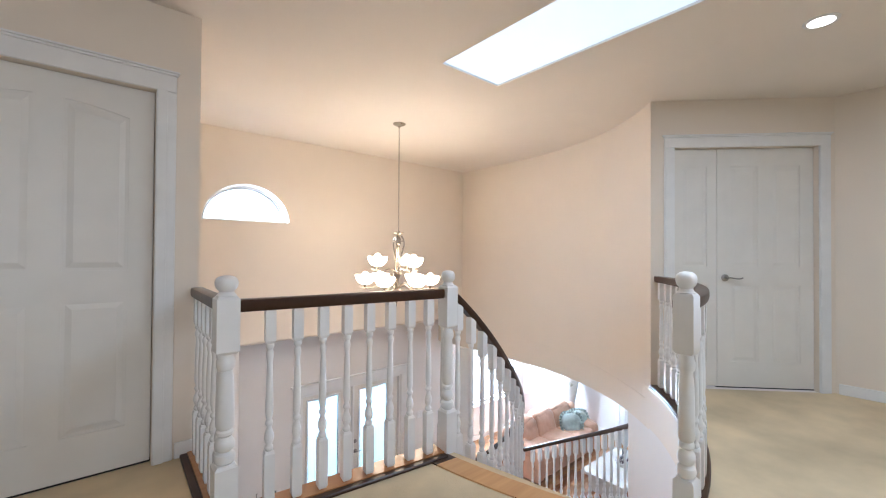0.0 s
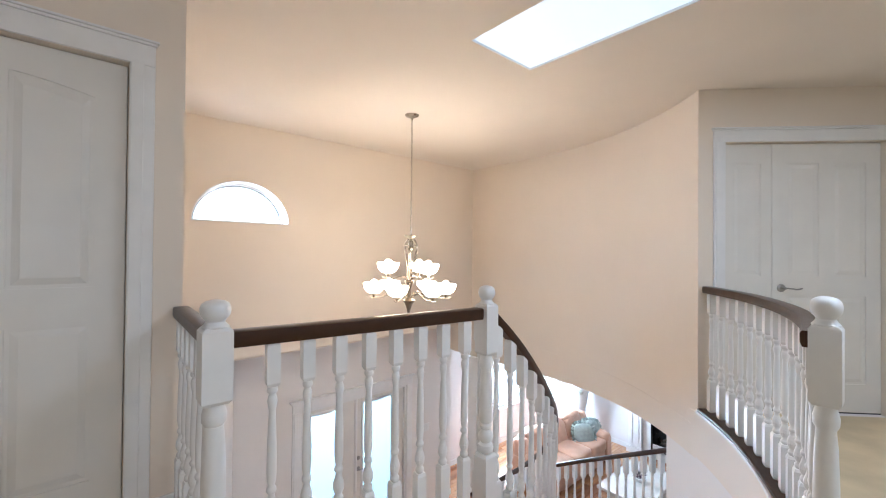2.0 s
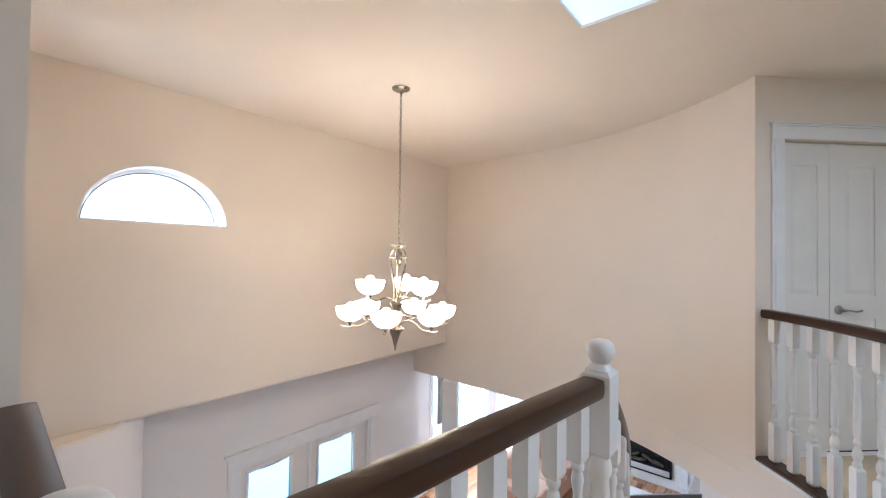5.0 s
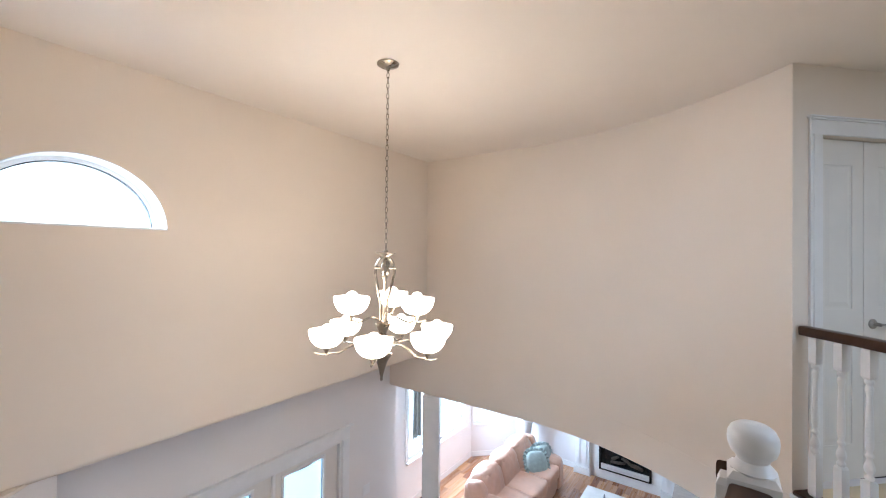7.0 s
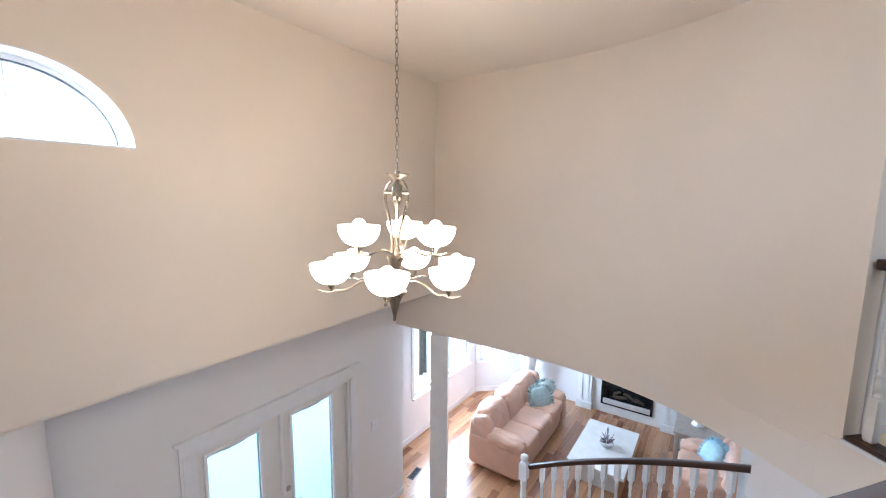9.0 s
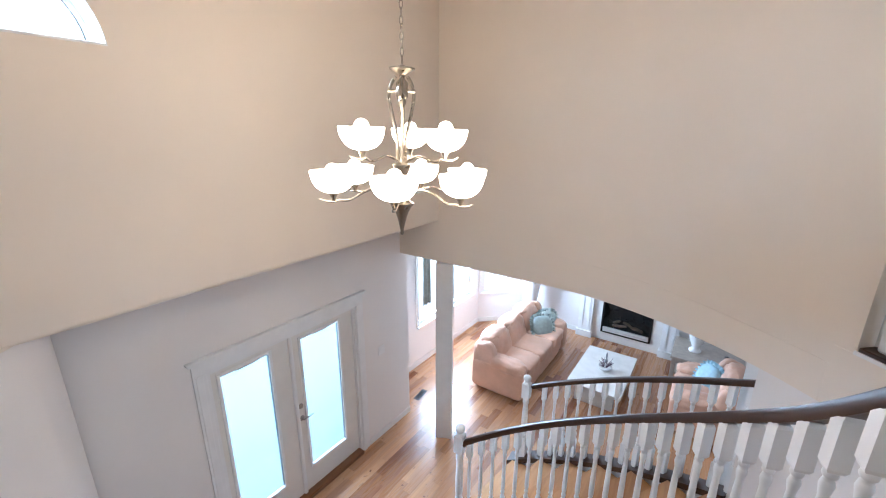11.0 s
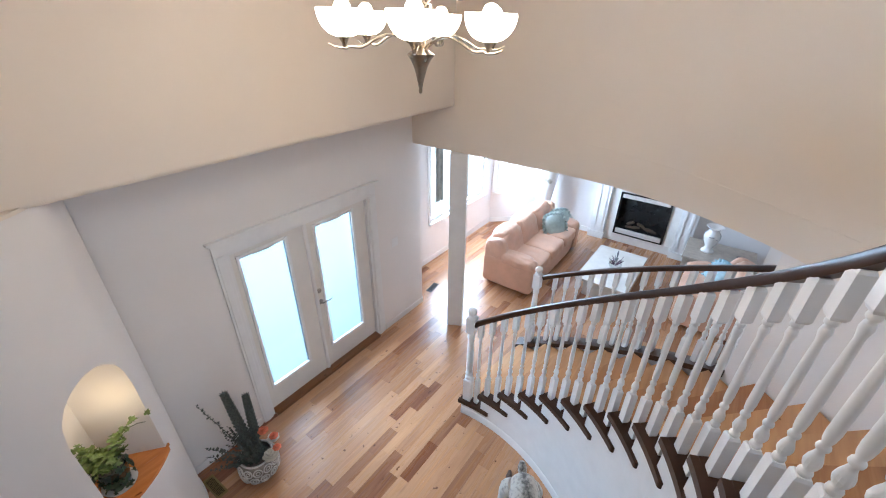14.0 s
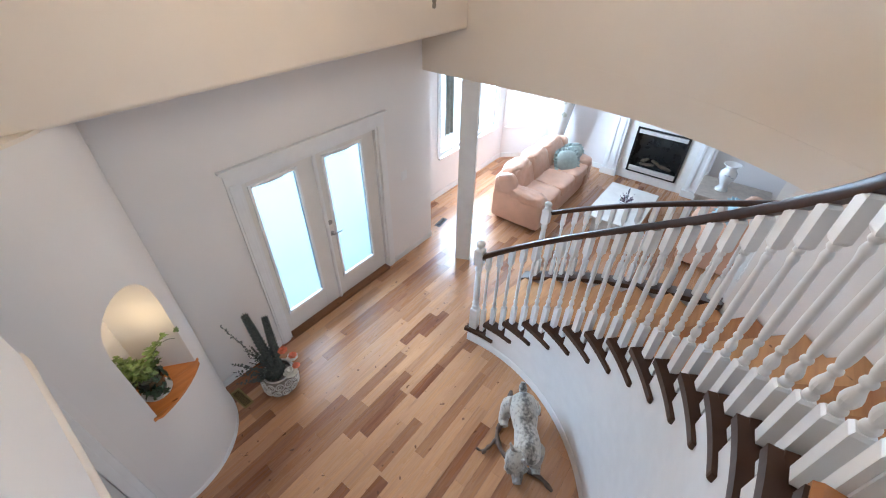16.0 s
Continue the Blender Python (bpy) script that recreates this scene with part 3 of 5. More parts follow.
def leaf(parent, x0, x1, z0, z1, y, panels=2, arched=True):
    """A moulded door leaf whose face is at y; two rows of raised panels, the upper ones with an arched head."""
    d = part("door_leaf", B(x0, x1, y + 0.006, y + 0.036, z0, z1), DOORPAINT, parent)
    w, mid = x1 - x0, z0 + 0.94
    st = 0.105 if w > 0.5 else 0.08
    cw = (w - st * (panels + 1)) / panels
    xs = [x0 + st + k * (cw + st) for k in range(panels)]
    bm = bmesh.new()
    for k in range(panels + 1):
        a = x0 if k == 0 else xs[k - 1] + cw
        b = x1 if k == panels else xs[k]
        box(bm, a, b, y, y + 0.0062, z0, z1)
    rise = 0.075 if arched else 0.0

    def head(x):
        return z1 - 0.15 + rise * (math.sin(math.pi * (x - x0) / w) - 0.55)
    for x in xs:
        for a, b in ((z0, z0 + 0.21), (mid - 0.075, mid + 0.075)):
            box(bm, x, x + cw, y, y + 0.0062, a, b)
        cols = steps(x, x + cw, 8)
        wall_xz(bm, [[(p, head(p)), (q, head(q)), (q, z1), (p, z1)] for p, q in zip(cols, cols[1:])], y, y + 0.0062)
    part("rails_and_stiles", bm, DOORPAINT, d)
    for x in xs:
        for a, b in ((z0 + 0.21, mid - 0.075), (mid + 0.075, None)):
            bm = bmesh.new()
            g, c = 0.014, 0.028
            cols = steps(x + g, x + cw - g, 8)
            lo = [(p, a + g) for p in cols]
            hi = [(p, (b if b else head(p)) - g) for p in reversed(cols)]
            ring = lo + hi
            cx, cz = x + cw / 2, (a + (b or z1 - 0.2)) / 2
            inner = [(cx + (p - cx) * (1 - 2 * c / cw), cz + (q - cz) * (1 - 2 * c / max(0.3, (b or z1 - 0.2) - a))) for p, q in ring]
            A = [bm.verts.new((p, y + 0.0061, q)) for p, q in ring]
            I = [bm.verts.new((p, y - 0.0005, q)) for p, q in inner]
            for k in range(len(A)):
                bm.faces.new((A[k], A[(k + 1) % len(A)], I[(k + 1) % len(A)], I[k]))
            bm.faces.new(I)
            part("raised_panel", bm, DOORPAINT, d)
    return d


def casing(parent, x0, x1, z0, z1, w=0.085, y=0.0, over=0.012, cap=0.022):
    """Moulded trim round an opening, standing before the wall face at y."""
    for a, b in ((x0 - w, x0), (x1, x1 + w)):
        bm = B(a, b, y - 0.016, y - 0.001, z0, z1, bevel=0.004)
        box(bm, a + 0.2 * w * (a < x0) + 0.05 * w * (a >= x0), b - 0.05 * w * (a < x0) - 0.2 * w * (a >= x0) - 0.25 * w, y - 0.022, y - 0.0155, z0, z1, bevel=0.003)
        part("casing_side", bm, TRIM, parent)
    bm = B(x0 - w, x1 + w, y - 0.017, y - 0.001, z1, z1 + w, bevel=0.004)
    box(bm, x0 - w - over * 0.5, x1 + w + over * 0.5, y - 0.024, y - 0.001, z1 + w, z1 + w + cap * 0.55, bevel=0.004)
    box(bm, x0 - w - over, x1 + w + over, y - 0.024 - over * 0.6, y - 0.001, z1 + w + cap * 0.55, z1 + w + cap, bevel=0.003)
    part("casing_head", bm, TRIM, parent)


def door_stops(parent, x0, x1, z1, y):
    """Strips behind the leaf along the jambs and head."""
    for b in ((x0, x0 + 0.03, 0.0, z1), (x1 - 0.03, x1, 0.0, z1), (x0 + 0.03, x1 - 0.03, z1 - 0.03, z1)):
        part("door_stop", B(b[0], b[1], y, y + 0.022, b[2], b[3]), TRIM, parent)


d1 = thing("door_1", (0, 0, 0), "closed white moulded panel door in white casing", "door", kind="structure")
leaf(d1, LDX0 + 0.004, LDX1 - 0.004, 0.012, 1.981, YD + 0.045)
casing(d1, LDX0, LDX1, 0.0, 1.985, 0.09, YD)
door_stops(d1, LDX0, LDX1, 1.985, YD + 0.083)
# shade under the leaf, put in as a dark strip
part("gap", B(LDX0, LDX1, YD + 0.05, YD + 0.11, 0.0005, 0.011), DARKGAP, d1)
d2 = thing("door_2", (0, 0, 0), "pair of white panelled doors, one narrow, steel lever", "door", kind="structure")
SPLIT = RD0 + 0.37
leaf(d2, RD0 + 0.004, SPLIT - 0.002, 0.012, 2.036, 0.045, 1, False)
leaf(d2, SPLIT + 0.002, RD1 - 0.004, 0.012, 2.036, 0.045, 2, False)
lever(d2, SPLIT + 0.065, 0.935, 0.045)
casing(d2, RD0, RD1, 0.0, 2.04, 0.085, 0.0)
door_stops(d2, RD0, RD1, 2.04, 0.083)
part("mullion", B(SPLIT - 0.02, SPLIT + 0.02, 0.083, 0.105, 0.0, 2.01), TRIM, d2)
# dark strip for the shade below the wide leaf
part("gap", B(SPLIT, RD1, 0.05, 0.11, 0.0005, 0.011), DARKGAP, d2)
d2.matrix_world = DIAG

# hall door below
d3 = thing("door_3", (0, 4.87, LOW), "closed white hall door in white casing", "door", kind="structure")
leaf(d3, -0.376, 0.514, 0.012, 2.026, 0.04)
casing(d3, -0.38, 0.53, 0.0, 2.03, 0.10, 0.0)
door_stops(d3, -0.38, 0.53, 2.03, 0.078)

# entrance: two glazed leaves
ent = thing("door_4", (0, YLOW, LOW), "white double entrance door with tall frosted panes", "door", kind="structure")
MID = 3.035
for x0, x1, g0, g1 in ((DX0 + 0.03, MID - 0.012, 2.365, 2.81), (MID + 0.012, DX1 - 0.03, 3.155, 3.63)):
    z0, z1, gz0, gz1 = 0.045, 1.955, 0.335, 1.87
    d = part("door_leaf", B(x0, g0 - 0.03, 0.04, 0.085, z0, z1, bevel=0.003), DOORPAINT, ent)
    part("stile", B(g1 + 0.03, x1, 0.04, 0.085, z0, z1, bevel=0.003), DOORPAINT, d)
    part("bottom_rail", B(g0 - 0.03, g1 + 0.03, 0.04, 0.085, z0, gz0 - 0.03), DOORPAINT, d)
    part("top_rail", B(g0 - 0.03, g1 + 0.03, 0.04, 0.085, gz1 + 0.03, z1), DOORPAINT, d)
    for b in ((g0 - 0.03, g0, gz0 - 0.03, gz1 + 0.03), (g1, g1 + 0.03, gz0 - 0.03, gz1 + 0.03), (g0, g1, gz0 - 0.03, gz0), (g0, g1, gz1, gz1 + 0.03)):
        part("glazing_bead", B(b[0], b[1], 0.028, 0.09, b[2], b[3], bevel=0.006), TRIM, d)
    part("pane", B(g0, g1, 0.06, 0.066, gz0, gz1), FROST, d, "frosted bluish glass").visible_shadow = False
    part("gasket", B(g1 - 0.006, g1, 0.046, 0.058, gz0, gz1), material("grey_gasket", (0.16, 0.17, 0.18), 0.6), d)
    part("blind_rail", B((g0 + g1) / 2 - 0.09, (g0 + g1) / 2 + 0.09, 0.030, 0.05, gz1 - 0.012, gz1 + 0.012, bevel=0.003), STEEL, d)
part("astragal", lathe(bmesh.new(), [(0.022, 0.05), (0.022, 1.96)], 14, pose(MID, 0.035, 0)), TRIM, ent, smooth=True)
bm = B(DX0, DX0 + 0.028, 0.0, 0.15, 0.0, 1.985)
box(bm, DX1 - 0.028, DX1, 0.0, 0.15, 0.0, 1.985), box(bm, DX0 + 0.028, DX1 - 0.028, 0.0, 0.15, 1.958, 1.985)
part("door_frame", bm, TRIM, ent)
casing(ent, DX0, DX1, 0.0, 1.985, 0.105, 0.0, 0.035, 0.044)
part("threshold", B(DX0 + 0.028, DX1 - 0.028, -0.05, 0.12, 0.0, 0.042, bevel=0.008), wood("threshold_oak", (0.14, 0.055, 0.02), (0.30, 0.13, 0.05), 0.3), ent, "dark oak threshold")
lever(ent, 3.082, 0.985, 0.04, 1)
part("deadbolt", lathe(bmesh.new(), [(0.0, 0.0), (0.029, 0.0), (0.029, 0.006), (0.022, 0.014), (0.0, 0.016)], 18, pose(3.082, 0.04, 1.13, 90)), STEEL, ent, "satin steel deadbolt", smooth=True)

# baseboards
bm = B(DX1 + 0.12, 4.775, YLOW - 0.014, YLOW - 0.001, LOW, LOW + 0.085, bevel=0.004)
box(bm, 1.46, DX0 - 0.12, YLOW - 0.014, YLOW - 0.001, LOW, LOW + 0.085, bevel=0.004)
box(bm, 4.776, 4.79, YLOW, LWY - 0.001, LOW, LOW + 0.085, bevel=0.004)
structure("baseboard", bm, TRIM, "low white painted baseboard", "baseboard")
bm = bmesh.new()
P = [(0.67, NC.y - NR - 0.001, LOW)] + [tuple(round_point(NR + 0.001, a, LOW)) for a in steps(-90, -1, 22)] + [(NC.x + NR + 0.001, YLOW - 0.02, LOW)]
sweep(bm, P, [(0, 0), (0.009, 0), (0.009, 0.036), (0.003, 0.046), (0, 0.046)])
structure("baseboard_niche", bm, TRIM, "curved white baseboard of the rounded wall", "baseboard", True)
bm = B(4.762, 4.779, -1.8, 0.70, 0.0, 0.085, bevel=0.004)
box(bm, 0.50, XL - 0.02, YD - 0.014, YD - 0.001, 0.0, 0.085, bevel=0.004)
structure("baseboard_landing", bm, TRIM, "low white baseboard of the landing", "baseboard")
bm = B(4.80, 7.79, LWY - 0.014, LWY - 0.001, LOW, LOW + 0.10, bevel=0.004)
box(bm, 8.606, 8.619, 4.42, 5.40, LOW, LOW + 0.10, bevel=0.004), box(bm, 8.606, 8.619, 0.0, 2.70, LOW, LOW + 0.10, bevel=0.004)
structure("baseboard_living", bm, TRIM, "white baseboard of the living room", "baseboard")
structure("baseboard_bay", B(0.02, BLEN - 0.02, -0.014, -0.001, LOW, LOW + 0.10, bevel=0.004), TRIM, "white baseboard of the bay", "baseboard").matrix_world = BAY
# slight ridge in the curved wall at floor level
bm = bmesh.new()
pts = [tuple(on_arc(ROUT, a, -0.085)) for a in steps(-43, 2, 40)]
sweep(bm, pts, [(-0.001, -0.02), (0.0035, -0.008), (0.004, 0.0), (0.0035, 0.008), (-0.001, 0.02)])
structure("trim_ridge", bm, WALL, "faint painted ridge along the curved wall", "trim", True)


# ---- stair ----
R_WALL = RIN - 0.050                       # face of the wall under the steps
R_END = RIN - 0.068                         # tread ends stand proud of the inner wall
stair = thing("staircase", (0, 0, 0), "curved staircase with honey oak treads and dark stained ends", "staircase")


def nosing(k, r, extra=0.0):
    """A point in plan on the nosing of step k at radius r."""
    u = (r - R_END) / (ROUT - R_END)
    return on_arc(r, inner_angle(k) * (1 - u) + outer_angle(k) * u + extra)


def wedge(bm, k, r0, r1, z0, z1, n=5, over=0.0, deep=0.0):
    """The slab of step k between two radii."""
    rs = steps(r0, r1, n)
    front = [nosing(k, r, math.degrees(over / r)) for r in rs]
    back = [nosing(k + 1, r, -math.degrees(deep / r)) for r in reversed(rs)]
    return plate(bm, front + back, z0, z1)


def rounded(bm, edge_z, width):
    es = [e for e in bm.edges if all(abs(v.co.z - edge_z) < 1e-5 for v in e.verts)]
    bmesh.ops.bevel(bm, geom=es, offset=width, segments=2, affect="EDGES", profile=0.6)
    return bm


for k in range(1, RISERS):
    z = LOW + k * RISE
    part("tread", rounded(wedge(bmesh.new(), k, RIN + 0.046, ROUT - 0.012, z - 0.032, z, over=0.028), z, 0.006), OAK, stair)
    part("tread_end", wedge(bmesh.new(), k, R_END + 0.0365, RIN + 0.045, z - 0.034, z + 0.001, 2, over=0.032, deep=0.002), BROWN, stair, "dark stained tread end")
    a0, a1 = inner_angle(k) + math.degrees(0.036 / R_END), inner_angle(k + 1) - math.degrees(0.075 / R_END)
    ret = [on_arc(R_END + 0.018 - 0.018 * math.sin(radians(q)), a1 - math.degrees(0.018 * math.cos(radians(q)) / R_END)) for q in steps(-90, 90, 6)]
    ret = [on_arc(R_END, a) for a in steps(a0, a1, 6)][:-1] + ret[::-1] + [on_arc(R_END + 0.036, a) for a in reversed(steps(a0, a1, 6))][1:]
    part("nosing_return", rounded(plate(bmesh.new(), ret, z - 0.044, z + 0.0015), z + 0.0015, 0.005), BROWN, stair, "dark stained nosing return with a rounded end")
for k in range(1, RISERS + 1):
    z = LOW + k * RISE
    for name, r0, r1, mat in (("riser", RIN + 0.046, ROUT - 0.012, RISERWOOD), ("riser_end", R_END + 0.037, RIN + 0.045, BROWN)):
        bm = bmesh.new()
        rs = steps(r0, r1, 4)
        plate(bm, [nosing(k, r) for r in rs] + [nosing(k, r, -0.45) for r in reversed(rs)], z - RISE, z - 0.033)
        part(name, bm, mat, stair)
for name, r0, r1, mat, label in (("landing_nosing", RIN + 0.131, ROUT - 0.02, OAK, "honey oak landing nosing"), ("landing_nosing_end", R_END, RIN + 0.13, BROWN, "dark stained nosing end")):
    part(name, plate(bmesh.new(), [nosing(15, r, math.degrees(0.03 / r)) for r in steps(r0, r1, 6)] + [nosing(15, r, -math.degrees(0.10 / r)) for r in reversed(steps(r0, r1, 6))], -0.034, 0.008), mat, stair, label)


def tread_line(a):
    return LOW + RISE * (1 + (8.4 - a) / 7.39)


def tread_line_out(a):
    return LOW + RISE * (1 + (2.0 - a) / 6.39)


# closed white wall under the inner tread ends, following the steps
bm = bmesh.new()
for k in range(1, RISERS):
    a0, a1 = inner_angle(k), inner_angle(k + 1)
    ring_wall(bm, R_WALL, RIN + 0.11, a0, a1, LOW, LOW + k * RISE - 0.035, 5)
bmesh.ops.remove_doubles(bm, verts=bm.verts[:], dist=1e-4)
part("inner_wall", bm, TRIM, stair, "white painted curved wall under the steps", smooth=True)
bm = bmesh.new()
sweep(bm, [tuple(on_arc(R_WALL, a, LOW)) for a in steps(7.9, -95, 50)], [(0, 0), (0.0, 0.085), (0.005, 0.085), (0.014, 0.07), (0.014, 0)])
part("inner_baseboard", bm, TRIM, stair, smooth=True)
# outer string with a dark cap up to where the wall begins
bm = ring_wall(bmesh.new(), ROUT + 0.02, ROUT + 0.11, A_JAMB, 2.5, LOW, lambda a: tread_line_out(a) - 0.03, 24)
part("outer_string", bm, TRIM, stair, "white painted outer string", smooth=True)
part("string_cap", ring_wall(bmesh.new(), ROUT - 0.03, ROUT + 0.13, A_JAMB, 4.0, lambda a: tread_line_out(a) - 0.03, lambda a: tread_line_out(a) + 0.025, 24), BROWN, stair, "dark stained cap", smooth=True)


# ---- railings ----
RAIL = [(0.0, 0.001), (0.026, 0.0), (0.031, -0.003), (0.033, -0.010), (0.033, -0.034), (0.030, -0.047), (0.026, -0.052), (-0.026, -0.052), (-0.030, -0.047), (-0.033, -0.034), (-0.033, -0.010), (-0.031, -0.003), (-0.026, 0.0)]

STAIRRAIL = [(u * 0.80, v * 0.82) for u, v in RAIL]


def square(bm, h, z0, z1, taper=0.0):
    """A square length with chamfered ends."""
    c = min(0.012, (z1 - z0) * 0.2)
    rings = [[bm.verts.new((sx * w, sy * w, z)) for sx, sy in ((-1, -1), (1, -1), (1, 1), (-1, 1))] for w, z in ((h * 0.78, z0), (h, z0 + c), (h, z1 - c), (h * 0.78, z1))]
    for a, b in zip(rings, rings[1:]):
        for k in range(4):
            bm.faces.new((a[k], a[(k + 1) % 4], b[(k + 1) % 4], b[k]))
    bm.faces.new(rings[0]), bm.faces.new(rings[-1])


def baluster_mesh(height, top, h=0.0215, foot=0.235):
    """A turned baluster: square foot, beads and vase, tapering shaft, square head."""
    bm = bmesh.new()
    square(bm, h, 0.0, foot)
    s, e = foot - 0.004, height - top
    n = e - s - 0.26
    prof = [(0.0125, s), (0.0175, s + 0.009), (0.0185, s + 0.016), (0.0175, s + 0.023), (0.0115, s + 0.030), (0.0185, s + 0.046), (0.0212, s + 0.060), (0.0190, s + 0.076), (0.0125, s + 0.096), (0.0100, s + 0.110), (0.0155, s + 0.116), (0.0168, s + 0.123), (0.0155, s + 0.130), (0.0102, s + 0.137), (0.0145, s + 0.154),
            (0.0165, s + 0.180), (0.0158, s + 0.175 + n * 0.35), (0.0135, s + 0.175 + n * 0.75), (0.0112, s + 0.175 + n), (0.0138, e - 0.066), (0.0168, e - 0.050), (0.0140, e - 0.034), (0.0105, e - 0.027), (0.0165, e - 0.020), (0.0178, e - 0.013), (0.0165, e - 0.006), (0.012, e + 0.004)]
    lathe(bm, prof, 14)
    square(bm, h, e, height)
    me = bpy.data.meshes.new("baluster")
    for f in bm.faces:
        f.smooth = len(f.verts) == 4 and max(abs(v.co.x) + abs(v.co.y) for v in f.verts) < 0.0285
    bmesh.ops.recalc_face_normals(bm, faces=bm.faces[:])
    bm.to_mesh(me)
    bm.free()
    me.materials.append(TRIM)
    return me


def newel(parent, x, y, z0, height, w=0.046, turned_from=0.25, block=0.24, rz=0.0):
    bm = bmesh.new()
    square(bm, w, 0.0, turned_from)
    b0, b1 = height - 0.085 - block, height - 0.085
    s, n = turned_from - 0.004, b0 - turned_from
    prof = [(0.026, s), (0.040, s + 0.012), (0.044, s + 0.03), (0.040, s + 0.045), (0.026, s + 0.055), (0.038, s + 0.068), (0.042, s + 0.085), (0.037, s + 0.10), (0.024, s + 0.115), (0.035, s + 0.125), (0.035, s + 0.137), (0.028, s + 0.145),
            (0.038, s + 0.16), (0.038, s + n * 0.5), (0.034, s + n * 0.75), (0.029, s + n * 0.86), (0.038, s + n * 0.89), (0.039, s + n * 0.94), (0.028, b0 + 0.004)]
    lathe(bm, [(r * w / 0.046, z) for r, z in prof], 18)
    square(bm, w, b0, b1)
    t, g = b1 - 0.003, w / 0.046
    lathe(bm, [(0.041 * g, t), (0.043 * g, t + 0.004), (0.034 * g, t + 0.012), (0.029 * g, t + 0.020), (0.033 * g, t + 0.027), (0.041 * g, t + 0.034), (0.0455 * g, t + 0.045), (0.047 * g, t + 0.056), (0.0455 * g, t + 0.067), (0.040 * g, t + 0.077), (0.029 * g, t + 0.084), (0.014 * g, t + 0.0875), (0.0, t + 0.088)], 24)
    ob = part("newel_post", bm, TRIM, parent, "white turned newel with a ball cap", smooth=True, sharp=35)
    ob.matrix_local = pose(x, y, z0, 0, 0, rz)
    return ob


def put_baluster(parent, me, x, y, z, rz=0.0):
    ob = new("baluster", me)
    ob.parent = parent
    ob.matrix_local = pose(x, y, z, 0, 0, rz)


RAILTOP = 0.925
NL, NM, NRIGHT = (0.585, 2.175), (1.70, 2.045), (1.95, 0.90)
lr = thing("landing_railing", (0, 0, 0), "white turned balustrade with dark handrail at the landing edge", "railing")
std = baluster_mesh(RAILTOP - 0.050 - 0.022, 0.15)
newel(lr, *NL, 0.0, 1.027, 0.0435)
newel(lr, *NM, -0.24, 1.268, 0.039, turned_from=0.48)
for (x0, y0), (x1, y1), n in ((NL, NM, 8), (NL, (0.60, 2.925), 6)):
    d = Vector((x1 - x0, y1 - y0, 0)).normalized()
    o, f = (0.045, 1) if n == 8 else (0.0, -1)
    p0, p1 = Vector((x0, y0, RAILTOP)) + d * 0.044, Vector((x1, y1, RAILTOP)) - d * o
    part("handrail", sweep(bmesh.new(), [p0, (p0 + p1) / 2, p1], RAIL), BROWN, lr, "dark stained handrail", smooth=True)
    ang = math.degrees(math.atan2(d.y, d.x))
    part("plinth", sweep(bmesh.new(), [p0 - Vector((0, 0, RAILTOP)), p1 - Vector((0, 0, RAILTOP))], [(f * u, v) for u, v in ((0.041, 0.001), (0.075, 0.001), (0.075, 0.012), (0.070, 0.017), (0.041, 0.017))]), BROWN, lr, "dark stained base strip")
    part("edge_board", sweep(bmesh.new(), [p0 - Vector((0, 0, RAILTOP)), p1 - Vector((0, 0, RAILTOP))], [(f * u, v) for u, v in ((-0.085 if n == 8 else -0.05, -0.03), (0.040, -0.03), (0.040, 0.022), (-0.07 if n == 8 else -0.04, 0.022), (-0.085 if n == 8 else -0.05, 0.012))]), OAK, lr, "honey oak edge board")
    for k in range(n):
        u = 0.153 + 0.1045 * k if n == 8 else (k + 0.95) / (n + 0.4)
        q = Vector((x0, y0, 0)).lerp(Vector((x1, y1, 0)), u)
        put_baluster(lr, std, q.x, q.y, 0.022, ang)

rr = thing("curved_landing_railing", (0, 0, 0), "curved white balustrade with dark handrail round the stairwell", "railing")
newel(rr, *NRIGHT, 0.0, 1.06, 0.037)
a_n, a_w = -86.3, A_WALLEND - 0.3


def RRAIL(a):
    return 2.905


part("handrail", sweep(bmesh.new(), [tuple(on_arc(RRAIL(a), a, RAILTOP + 0.02)) for a in steps(a_n, a_w, 30)], RAIL), BROWN, rr, "dark stained curved handrail", smooth=True)
rows, bm = [], bmesh.new()
for a in steps(a_n, a_w, 30):
    r0 = ROUT - 0.012 + 0.08 * max(0.0, (-66 - a) / 20)
    rows.append([bm.verts.new(on_arc(r, a, z)) for r, z in ((r0, 0.001), (2.945, 0.001), (2.945, 0.016), (2.938, 0.022), (r0 + 0.007, 0.022), (r0, 0.016))])
for p, q in zip(rows, rows[1:]):
    for k in range(6):
        bm.faces.new((p[k], p[(k + 1) % 6], q[(k + 1) % 6], q[k]))
bm.faces.new(rows[0]), bm.faces.new(rows[-1])
part("plinth", bm, BROWN, rr, "dark stained base strip", smooth=True, sharp=30)
part("edge_trim", ring_wall(bmesh.new(), ROUT - 0.016, ROUT - 0.0045, -87, A_WALLEND, -0.022, -0.002, 30), TRIM, rr, "white painted edge trim", smooth=True)
tall = baluster_mesh(RAILTOP + 0.02 - 0.050 - 0.022, 0.15)
for k in range(15):
    a = a_n + (a_w - a_n) * (k + 0.9) / 15.4
    put_baluster(rr, tall, *on_arc(RRAIL(a), a), 0.022, a)

# inner stair railing
sr = thing("stair_railing", (0, 0, 0), "white turned stair balustrade with dark curved handrail", "railing")
RB = RIN - 0.004
